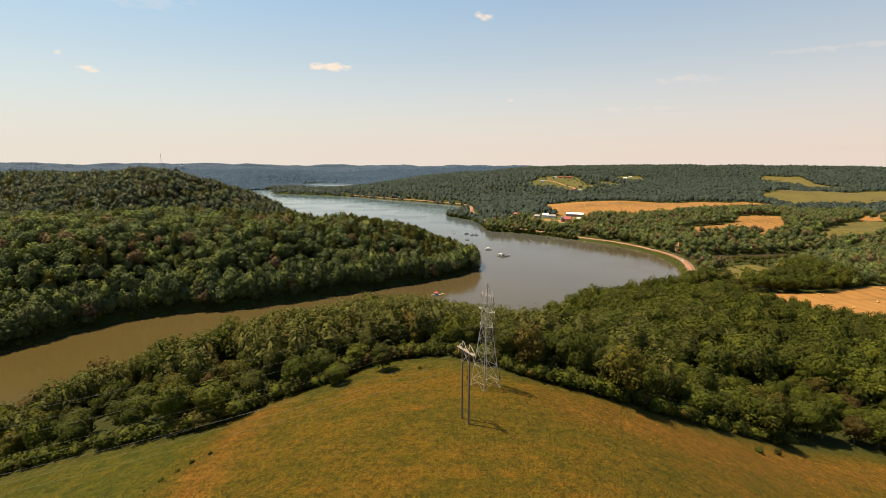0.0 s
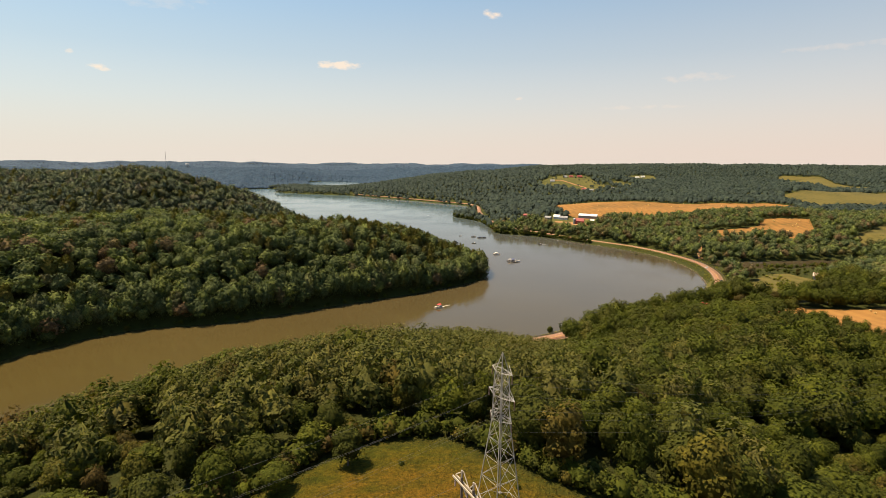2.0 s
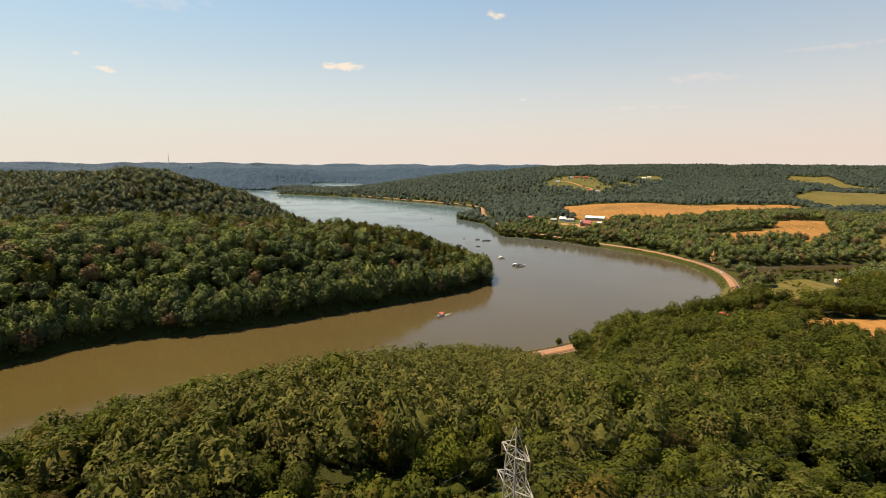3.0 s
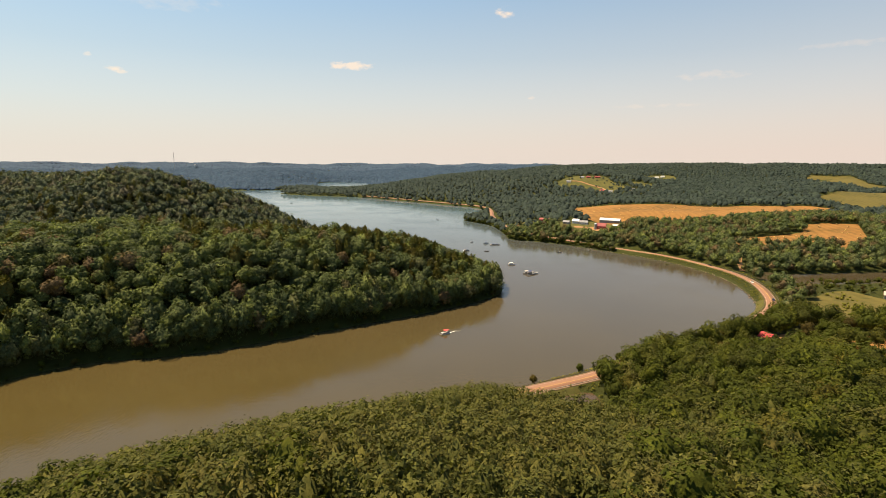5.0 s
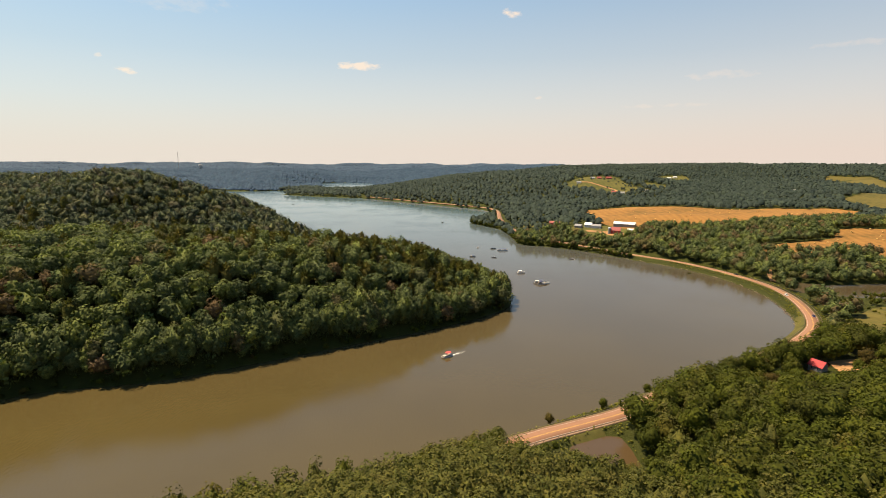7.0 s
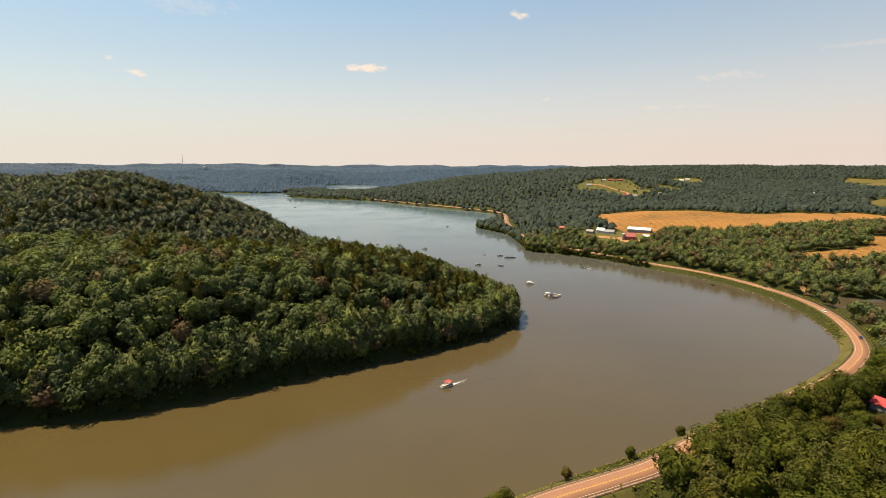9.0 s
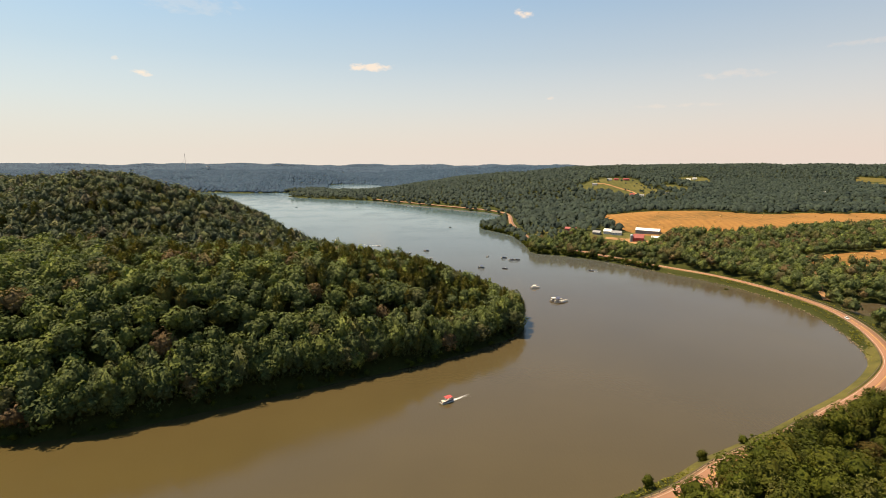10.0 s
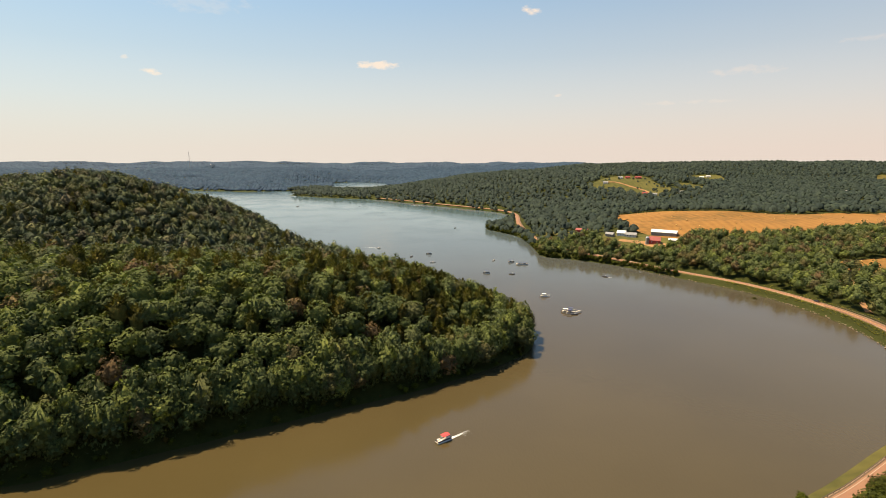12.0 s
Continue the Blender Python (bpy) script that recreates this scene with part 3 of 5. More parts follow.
CLEARINGS.append(np.array([(810, 1560), (880, 1530), (885, 1560), (815, 1600)]))

def box(bm, centre, size, turn=0.0):
    m = Matrix.Translation(centre) @ Matrix.Rotation(turn, 4, "Z") @ Matrix.Diagonal((*size, 1))
    return bmesh.ops.create_cube(bm, size=1.0, matrix=m)["verts"]


def rod(bm, p, q, r, sides=6, r2=None):
    p, q = Vector(p), Vector(q)
    m = Matrix.Translation((p + q) / 2) @ (q - p).to_track_quat("Z", "Y").to_matrix().to_4x4()
    return bmesh.ops.create_cone(bm, cap_ends=True, segments=sides, radius1=r, radius2=r if r2 is None else r2, depth=(q - p).length, matrix=m)["verts"]


def bar(name, p, q, r, mat, parent, label="", sides=4, r2=None):
    bm = bmesh.new()
    rod(bm, p, q, r, sides, r2)
    return part(name, bm, mat, parent, label)


def block(name, centre, size, mat, parent, label="", turn=0.0, soft=0.0):
    bm = bmesh.new()
    box(bm, centre, size, turn)
    if soft:
        bmesh.ops.bevel(bm, geom=bm.edges[:], offset=soft, segments=2, affect="EDGES", profile=0.6)
    return part(name, bm, mat, parent, label)


def thing(name, m, label, category, group=""):
    ob = new(name)
    ob.matrix_world = m
    return tagged(ob, label, category, group)


def land(x, y):
    return float(height(x, y))


# ---- woods ----
def ball(level):
    bm = bmesh.new()
    bmesh.ops.create_icosphere(bm, subdivisions=level, radius=1.0)
    v = np.array([q.co[:] for q in bm.verts])
    f = np.array([[q.index for q in face.verts] for face in bm.faces])
    bm.free()
    return v, f


BALLS = {k: ball(k) for k in (1, 2)}


def unit(v):
    return v / np.maximum(np.linalg.norm(v, axis=-1, keepdims=True), 1e-9)


def joined(pieces):
    vs, fs, ns, k = [], [], [], 0
    for v, f, n in pieces:
        vs.append(v)
        fs.append(f + k)
        ns.append(n)
        k += len(v)
    return np.concatenate(vs), np.concatenate(fs), np.concatenate(ns)


def sprays(rng, p, out, size, ragged=0.27):
    """One leaf spray at each place, lying roughly along the crown's skin; shaded softly by the skin's own slope."""
    n = len(p)
    face = unit(out + np.array([0, 0, 0.4]) + rng.normal(size=(n, 3)) * ragged)
    u = unit(np.cross(face, rng.normal(size=(n, 3))))
    w = np.cross(face, u)
    s = size * rng.uniform(0.5, 1.4, (n, 1))
    v = np.stack([p - u * s * 0.62 - w * s * 0.4, p + u * s * 0.62 - w * s * 0.35, p + w * s * 0.75], 1).reshape(-1, 3)
    soft = unit(out * 0.85 + face * 0.38 + np.array([0, 0, 0.1]))
    return v, np.arange(3 * n).reshape(-1, 3), np.repeat(soft, 3, 0)


def broad_crown(seed, tufts, n, size, tall=1.0, level=2, wide=1.0, limbs=5, low=-0.45, heart=0.84):
    """Crown of a broad-leaved tree about 14 m high and 10 m wide, its foot at the origin: a few great boughs, tufts on them, leaf sprays over all."""
    rng = np.random.RandomState(seed)
    core = np.array([0, 0, 7.4 * tall])
    a = np.arange(limbs) * 2.39996 + rng.uniform(0, 6)
    up = np.linspace(1.0, low, limbs) + rng.uniform(-0.15, 0.15, limbs)
    flat = np.sqrt(np.clip(1 - np.clip(up, -0.6, 1) ** 2, 0.06, 1))
    boughs = np.stack([np.cos(a) * flat, np.sin(a) * flat, up], 1) * np.array([2.5 * wide, 2.5 * wide, 3.4 * tall]) * rng.uniform(0.7, 1.1, (limbs, 1))
    girth = rng.uniform(2.2, 3.3, limbs) * wide ** 0.5
    of = rng.randint(0, limbs, tufts)
    d = rng.normal(size=(tufts, 3))
    d[:, 2] = d[:, 2] * 0.8 + 0.4
    d = unit(unit(d) + 0.6 * unit(boughs[of]))
    mids = np.concatenate([boughs, boughs[of] + d * (girth[of] * rng.uniform(0.7, 1.05, tufts))[:, None]])
    radii = np.concatenate([girth, rng.uniform(0.7, 1.5, tufts)])

    def skin(d):
        """How far the crown reaches along each way from its middle, and the slope of the bough there."""
        along = d @ mids.T
        inner = along ** 2 - (mids ** 2).sum(1) + radii ** 2
        reach = np.where(inner > 0, along + np.sqrt(np.maximum(inner, 0)), 0.0)
        i, r = reach.argmax(1), np.maximum(reach.max(1), 2.2)
        p = d * r[:, None]
        return p, unit(p - mids[i])

    v0, f0 = BALLS[level]
    p, out = skin(v0)
    keep = f0[v0[f0].mean(1)[:, 2] > -0.8]
    pieces = [(p * heart + core, keep, unit(out * 0.6 + v0 * 0.4))]
    if n:
        d = rng.normal(size=(n, 3))
        d[:, 2] = d[:, 2] * 0.9 + 0.28
        p, out = skin(unit(d))
        pieces.append(sprays(rng, p * rng.uniform(0.9, 1.05, (n, 1)) + core, out, size))
    return joined(pieces)


def pine_crown(seed, tiers, arms, per_arm, size=1.0):
    """Crown of a pine about 14 m high: a soft ragged spire clothed in upswept plumes."""
    rng = np.random.RandomState(seed)
    v0, f0 = BALLS[1]
    taper = np.where(v0[:, 2] > 0, 1 - 0.3 * v0[:, 2], 1.0)[:, None]
    core = v0 * taper * rng.uniform(0.8, 1.12, (len(v0), 1)) * np.array([2.5, 2.5, 5.0])
    pieces = [(core + np.array([0, 0, 7.4]), f0, unit(v0 * np.array([1, 1, 0.6]) + np.array([0, 0, 0.3])))]
    n = tiers * arms * per_arm
    k = np.repeat(np.arange(tiers), arms * per_arm)
    up = k / (tiers - 1)
    b = 6.283 * (np.tile(np.repeat(np.arange(arms), per_arm), tiers) + rng.uniform(-0.5, 0.5, n)) / arms + k * 1.7
    r = (3.0 * np.sqrt(np.clip(1 - up ** 2.4, 0, 1)) + 0.3) * rng.uniform(0.6, 1.2, n)
    z = 2.6 + 10.3 * up + rng.uniform(-0.7, 0.7, n)
    way = np.stack([np.cos(b), np.sin(b), np.zeros(n)], 1)
    root = way * (r * rng.uniform(0.4, 0.62, n))[:, None]
    root[:, 2] = z
    tip = way * r[:, None]
    tip[:, 2] = z + r * rng.uniform(0.1, 0.5, n) + 0.5
    side = np.stack([-way[:, 1], way[:, 0], rng.uniform(-0.4, 0.4, n)], 1) * rng.uniform(0.2, 0.45, (n, 1)) * size
    v = np.stack([root - side, root + side, tip], 1).reshape(-1, 3)
    soft = unit(way * 0.8 + np.array([0, 0, 0.55]) + rng.normal(size=(n, 3)) * 0.25)
    pieces.append((v, np.arange(3 * n).reshape(-1, 3), np.repeat(soft, 3, 0)))
    return joined(pieces)


def offset_line(line, off):
    d = np.gradient(line, axis=0)
    d /= np.linalg.norm(d, axis=1)[:, None]
    return line + np.stack([d[:, 1], -d[:, 0]], 1) * off          # plus: to the right of travel (inland)


def scatter(x0, x1, y0, y1, gap, seed):
    """Jittered places for trees within the wedge of land that the flight overlooks."""
    rng = np.random.RandomState(seed)
    gx, gy = np.meshgrid(np.arange(x0, x1, gap), np.arange(y0, y1, gap))
    x, y = gx.ravel() + rng.uniform(-0.42, 0.42, gx.size) * gap, gy.ravel() + rng.uniform(-0.42, 0.42, gx.size) * gap
    keep = (x > -1.16 * (y + 25)) & (x < 0.98 * (y + 25))
    return x[keep], y[keep]


def wooded(x, y, margin=3.0):
    ok = shore(RIVER, x, y) > margin - 1.0
    road = line_distance(ROAD_LINE, x, y)
    ok &= road > 8.5
    ok &= ~((road < 26) & (shore(RIVER, x, y) < 17) & (y > 428) & (y < 742))          # open bank between road and water at the bend
    for poly in CLEARINGS + [POND, WETLAND, LAGOON]:
        ok &= ~inside(poly, x, y)
    return ok


def forest(name, x, y, kinds, mat, label, seed, low=0.85, high=1.25, sink=0.4, slim=1.0):
    """Many trees joined into one mesh; kinds: crowns to choose from."""
    rng = np.random.RandomState(seed)
    z = height(x, y) - sink
    pick = rng.randint(0, len(kinds), len(x))
    vs, fs, ts, ns, k = [], [], [], [], 0
    for q, (v, f, out) in enumerate(kinds):
        ids = np.nonzero(pick == q)[0]
        if not len(ids):
            continue
        a, s = rng.uniform(0, 6.283, len(ids)), rng.uniform(low, high, len(ids))
        w = s * slim * rng.uniform(0.9, 1.15, len(ids))
        c, n = np.cos(a)[:, None], np.sin(a)[:, None]
        X = (v[None, :, 0] * c - v[None, :, 1] * n) * w[:, None] + x[ids][:, None]
        Y = (v[None, :, 0] * n + v[None, :, 1] * c) * w[:, None] + y[ids][:, None]
        Z = v[None, :, 2] * s[:, None] + z[ids][:, None]
        vs.append(np.stack([X, Y, Z], -1).reshape(-1, 3))
        fs.append((f[None] + (np.arange(len(ids)) * len(v))[:, None, None] + k).reshape(-1, 3))
        ns.append(np.stack([out[None, :, 0] * c - out[None, :, 1] * n, out[None, :, 0] * n + out[None, :, 1] * c, np.broadcast_to(out[None, :, 2], X.shape)], -1).reshape(-1, 3))
        patch = 0.5 + 0.25 * waves(x[ids], y[ids], 120, 11)
        ts.append(np.repeat(np.clip(0.84 * rng.uniform(0, 1, len(ids)) + 0.16 * patch, 0, 0.999), len(v)))
        k += len(ids) * len(v)
    ob = triangles(name, np.concatenate(vs), np.concatenate(fs), mat, {"tint": np.concatenate(ts)}, np.concatenate(ns))
    return tagged(ob, label, "woods", kind="stuff")


def is_pine(x, y):
    """Stands of pine on the near slope and strewn on the peninsula."""
    near = bump(x, y, 0, 240, 105, 72, 15) * 1.3 - 0.25 * bump(x, y, 90, 200, 60, 60)
    across = 0.5 * bump(x, y, -60, 560, 120, 60, -30) + 0.25 * bump(x, y, -250, 500, 200, 50) + 0.06
    share = np.where((y < 345) & (x > -150), near, np.where(x < 60, across, 0.04))
    rng = np.random.RandomState(77)
    return rng.uniform(0, 1, len(x)) < share


NEAR_BROAD = [broad_crown(s, q, 950, 0.57, t, 1, w) for s, q, t, w in ((20, 22, 1.0, 1.0), (21, 30, 1.1, 1.05), (22, 18, 0.85, 1.15), (23, 26, 1.0, 0.85), (24, 24, 1.15, 0.95), (25, 34, 0.95, 1.2))]
NEAR_PINE = [broad_crown(s, 26, 600, 0.54, 1.02, 1, 0.62, 4, -0.45, 0.66) for s in range(30, 35)]
MID_BROAD = [broad_crown(s, q, 440, 0.85, t, 1, w) for s, q, t, w in ((40, 22, 1.0, 1.0), (41, 28, 1.1, 1.1), (42, 18, 0.85, 1.2), (43, 26, 1.0, 0.8), (44, 20, 1.15, 0.85), (45, 32, 0.9, 1.25))]
VALLEY_BROAD = [broad_crown(s, q, 120, 1.25, t, 1) for s, q, t in ((46, 10, 1.0), (47, 12, 1.15), (48, 9, 0.8), (49, 14, 1.0), (38, 10, 1.25))]
HILL_BROAD = [broad_crown(s, q, 120, 1.25, t, 1) for s, q, t in ((54, 14, 1.0), (55, 18, 1.1), (56, 16, 0.85), (57, 12, 1.05))]
MID_PINE = [(v * np.array([1.25, 1.25, 1.0]), f, n) for v, f, n in (pine_crown(s, 12, 9, 3, 0.85) for s in range(50, 53))]
def far_clump(seed):
    """A distant tree top of few faces."""
    rng = np.random.RandomState(seed)
    v = np.array([(1, 0, 0), (0, 1, 0), (-1, 0, 0), (0, -1, 0), (0, 0, 1), (0, 0, -1)]) * rng.uniform(0.75, 1.15, (6, 1)) * np.array([9.5, 9.5, 1.7])
    v[:4, 2] -= 5.5
    return v + np.array([0, 0, 8.0]), np.array([(0, 1, 4), (1, 2, 4), (2, 3, 4), (3, 0, 4)]), unit(v * 0.12 + np.array([0, 0, 1.0]))


FAR_CLUMP = [far_clump(k) for k in range(90, 96)]
def tops(crown):
    """Only the upper faces of a crown that stands in a closed canopy."""
    v, f, n = crown
    return v, f[v[f].mean(1)[:, 2] > 3.8], unit(n * 0.55 + np.array([0, 0, 0.5]))


FAR_PLAIN = [tops(broad_crown(s, q, 12, 2.2, 0.85 * t, 1, 1.15)) for s, q, t in ((65, 5, 1.0), (66, 6, 1.1), (67, 5, 0.85), (68, 7, 0.95), (69, 5, 1.05))]
BANK_BROAD = [broad_crown(s, 34, 480, 0.8, 1.0, 1, 0.8, 9, -1.35) for s in range(140, 145)]
SHRUB = [(v * np.array([0.42, 0.42, 0.30]) - np.array([0, 0, 0.6]), f, n) for v, f, n in (broad_crown(s, 5, 90, 1.0, 1.0, 1) for s in (70, 71, 72))]

ax, ay = scatter(-235, 345, 95, 470, 7.6, 1)
view = (ax < 74) & (ax > 18) & (line_distance(ROAD_LINE, ax, ay) < 11.5) | (shore(POND, ax, ay) < 3.0)
keep = wooded(ax, ay) & (shore(MEADOW, ax, ay) > 2.6) & (ay < 345 + 0.55 * (ax - 20)) & (ay < 470) & ~view
ax, ay = ax[keep], ay[keep]
pine = is_pine(ax, ay)
edge_run = shore(MEADOW, ax, ay) + 0.12 * np.abs(ax - 5)
close = np.zeros(len(ax), bool)
close[np.argsort(np.where(pine, 1e6, edge_run))[:230]] = True
NEAR_TREES = np.stack([ax[close], ay[close]], 1)
rest = ~close & ~pine
qx, qy = scatter(-150, 150, 125, 345, 4.7, 33)
keep = wooded(qx, qy) & (shore(MEADOW, qx, qy) > 7) & (shore(POND, qx, qy) > 3) & ~((qx > 18) & (qx < 74) & (line_distance(ROAD_LINE, qx, qy) < 11.5)) & (qy < 345 + 0.55 * (qx - 20))
keep &= ~inside(np.array([(16, 324), (26, 296), (50, 284), (68, 284), (76, 304), (77, 336), (74, 349), (60, 348), (36, 332)]), qx, qy)
keep &= is_pine(qx, qy)
qx, qy = qx[keep], qy[keep]
low = inside(np.array([(16, 324), (26, 296), (50, 284), (68, 284), (76, 304), (77, 336), (74, 349), (60, 348), (36, 332)]), ax, ay)
young = inside(np.array([(122, 372), (140, 386), (165, 398), (205, 404), (226, 396), (222, 372), (196, 350), (165, 346), (135, 352)]), ax, ay) | inside(np.array([(188, 262), (178, 305), (190, 345), (224, 374), (250, 380), (264, 340), (290, 300), (330, 285), (345, 240), (262, 235)]), ax, ay)
forest("young_woodland", ax[young], ay[young], NEAR_BROAD, LEAF, "lower young broad-leaved woods below the cabin", 20, 0.42, 0.72)
forest("undergrowth", ax[low], ay[low], NEAR_BROAD, LEAF, "low young trees and brush below the pond", 18, 0.28, 0.5)
rest, pine = rest & ~low & ~young, pine & ~low & ~young
west = rest & (ax < 15)
forest("woodland", ax[rest & ~west], ay[rest & ~west], NEAR_BROAD, LEAF, "dense summer broad-leaved woods on the near slope", 2, 0.85, 1.36)
forest("woodland", ax[west], ay[west], NEAR_BROAD, LEAF, "broad-leaved woods on the slope above the river", 27, 0.85, 1.25)
gap = np.hypot(ax[pine][:, None] - qx[None], ay[pine][:, None] - qy[None]).min(1) > 4.0
forest("woodland_gaps", ax[pine][gap], ay[pine][gap], NEAR_BROAD, LEAF, "broad-leaved trees scattered among the pines", 34, 0.6, 0.9)
forest("pine_woodland", qx, qy, NEAR_PINE, NEEDLE, "olive green pine plantation above the river road", 3, 0.98, 1.22)

bx, by = scatter(-760, 60, 180, 960, 7.0, 4)
keep = wooded(bx, by, 2.2) & (by > 345 + 0.75 * (bx + 120)) & ((by > 300) | (bx < -230))
bx, by = bx[keep], by[keep]
pine = is_pine(bx, by)
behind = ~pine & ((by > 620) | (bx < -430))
front = ~pine & ~behind
forest("peninsula_woodland", bx[front], by[front], MID_BROAD, MIXED_HAZE_LEAF, "dense dark green woods covering the peninsula", 5, 0.85, 1.42)
forest("peninsula_hill_woodland", bx[behind], by[behind], HILL_BROAD, HILL_SHADE_LEAF, "dense woods on the peninsula's hill, shade and haze in their leaf colour", 5, 0.8, 1.4)
forest("peninsula_pines", bx[pine], by[pine], MID_PINE, NEEDLE, "brownish green pines among the peninsula woods", 6, 1.05, 1.45)

def bank_row(line, inland, gap, seed):
    """Places for trees leaning over the water along a bank."""
    rng = np.random.RandomState(seed)
    line = offset_line(spline(line, 6), inland)
    run = np.r_[0, np.cumsum(np.linalg.norm(np.diff(line, axis=0), axis=1))]
    s = np.arange(0, run[-1], gap)
    p = np.stack([np.interp(s, run, line[:, k]) for k in (0, 1)], 1) + rng.normal(size=(len(s), 2)) * 0.8
    return p


rows = np.concatenate([bank_row(SOUTH_SHORE[:-2], 5.0, 4.6, 41), bank_row(SOUTH_SHORE[:-2], 10.0, 6.0, 40), bank_row(NORTH_SHORE[6:], 3.0, 5.0, 42)])
low_rows = np.concatenate([bank_row(RIGHT_BANK[3:9], 2.5, 3.6, 44), bank_row(RIGHT_BANK[8:13], 3.0, 5.0, 45), bank_row(NEAR_BANK[6:10], 3.0, 4.0, 46)])
forest("bank_brush", low_rows[:, 0], low_rows[:, 1], MID_BROAD, LEAF, "brush and young trees between road and water", 47, 0.28, 0.62, 0.6)
forest("bank_trees", rows[:, 0], rows[:, 1], BANK_BROAD, MIXED_HAZE_LEAF, "trees hanging low over the water along the peninsula", 43, 1.15, 1.75, 0.6, 0.72)

cx, cy = scatter(60, 1000, 280, 900, 7.2, 7)
keep = wooded(cx, cy) & ((cy >= 345 + 0.55 * (cx - 20)) | (cx > 330)) & (cy < 900)
cx, cy = cx[keep], cy[keep]
open_bank = inside(np.array([(284, 560), (340, 556), (430, 566), (430, 600), (300, 596)]), cx, cy)
cx, cy = cx[~open_bank], cy[~open_bank]
brush = inside(np.array([(283, 470), (300, 455), (345, 505), (440, 545), (560, 560), (560, 602), (300, 580)]), cx, cy)
forest("valley_brush", cx[brush], cy[brush], VALLEY_BROAD, LEAF, "low brush and young trees beside the backwater", 19, 0.22, 0.5)
cx, cy = cx[~brush], cy[~brush]
forest("valley_woodland", cx, cy, VALLEY_BROAD, MIXED_HAZE_LEAF, "green woods and hedgerows between the fields", 8, 0.72, 1.1)

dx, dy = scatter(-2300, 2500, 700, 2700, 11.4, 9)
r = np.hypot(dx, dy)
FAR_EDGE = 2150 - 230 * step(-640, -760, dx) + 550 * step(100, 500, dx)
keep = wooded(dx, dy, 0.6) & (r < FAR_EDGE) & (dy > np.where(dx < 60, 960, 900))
forest("hill_woodland", dx[keep], dy[keep], FAR_PLAIN, HILL_HAZE_LEAF, "unbroken woods on the hills across the river", 10, 1.0, 1.4, 1.8)

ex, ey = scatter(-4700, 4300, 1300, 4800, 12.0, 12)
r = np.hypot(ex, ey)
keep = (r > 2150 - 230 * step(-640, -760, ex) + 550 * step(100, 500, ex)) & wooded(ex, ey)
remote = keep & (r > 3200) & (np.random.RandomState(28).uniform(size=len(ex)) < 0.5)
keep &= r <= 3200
forest("distant_woodland", ex[keep], ey[keep], FAR_CLUMP, FAR_HAZE_LEAF, "far wooded ridges beyond the river with haze-blue leaf colour", 13, 0.9, 1.25, 3.0)
forest("horizon_woodland", ex[remote], ey[remote], FAR_CLUMP, HORIZON_HAZE_LEAF, "wooded ridges on the horizon painted haze blue", 29, 1.2, 1.6, 3.0)

hx, hy = scatter(240, 520, 1310, 1500, 9.0, 21)
hedge = np.abs(waves(hx, hy, 60, 22)) < 0.1
hedge &= inside(CLEARINGS[HILL_PASTURE], hx, hy)
forest("hill_hedges", hx[hedge], hy[hedge], FAR_PLAIN, HILL_HAZE_LEAF, "small trees dotted over the hilltop pasture", 25, 0.4, 0.75, 0.5)


def shrubs():
    """Low growth along the water's edge and the borders of the woods."""
    rng = np.random.RandomState(14)
    pts = []
    for line, out, gap in ((spline(SOUTH_SHORE[:-2], 6), 1.6, 2.2), (spline(NEAR_BANK[5:10], 6), 2.0, 3.5), (spline(RIGHT_BANK[3:13], 6), 2.5, 4.0), (spline(NORTH_SHORE[5:], 6), 1.8, 4.0)):
        run = np.r_[0, np.cumsum(np.linalg.norm(np.diff(line, axis=0), axis=1))]
        s = np.arange(0, run[-1], gap)
        p = np.stack([np.interp(s, run, line[:, k]) for k in (0, 1)], 1)
        pts.append(p + rng.normal(size=p.shape) * out)
    q = rng.uniform(0, len(MEADOW), 1500)
    m = np.stack([np.interp(q, np.arange(len(MEADOW)), MEADOW[:, k]) for k in (0, 1)], 1) + rng.normal(size=(1500, 2)) * 3.2
    m = m[(m[:, 1] > 95) & (m[:, 1] < 143) & (shore(MEADOW, m[:, 0], m[:, 1]) > 0.6)]
    p = np.concatenate(pts + [m])
    d = shore(RIVER, p[:, 0], p[:, 1])
    ok = (d > 0.2) & (d < 8) & (line_distance(ROAD_LINE, p[:, 0], p[:, 1]) > 6)
    ok[-len(m):] = True
    return p[ok]


def verge():
    """Weeds on both sides of the river road and round the pond."""
    rng = np.random.RandomState(23)
    line = ROAD_LINE[(ROAD_LINE[:, 0] > 15) & (ROAD_LINE[:, 1] < 720)]
    q = rng.uniform(0, len(line) - 1, 1800)
    side = np.where(rng.uniform(size=1800) < 0.6, -rng.uniform(5.4, 12, 1800), rng.uniform(6.0, 11, 1800))
    lines = [offset_line(line, 0), np.gradient(line, axis=0)]
    p = np.stack([np.interp(q, np.arange(len(line)), line[:, k]) for k in (0, 1)], 1)
    d = np.stack([np.interp(q, np.arange(len(line)), lines[1][:, k]) for k in (0, 1)], 1)
    d /= np.linalg.norm(d, axis=1)[:, None]
    p = p + np.stack([d[:, 1], -d[:, 0]], 1) * side[:, None]
    k = rng.uniform(0, len(POND), 110)
    ring = np.stack([np.interp(k, np.arange(len(POND)), POND[:, j]) for j in (0, 1)], 1) + rng.normal(size=(110, 2)) * 2.0
    ring = ring[shore(POND, ring[:, 0], ring[:, 1]) > 0.6]
    p = np.concatenate([p, ring])
    return p[shore(RIVER, p[:, 0], p[:, 1]) > 0.3]


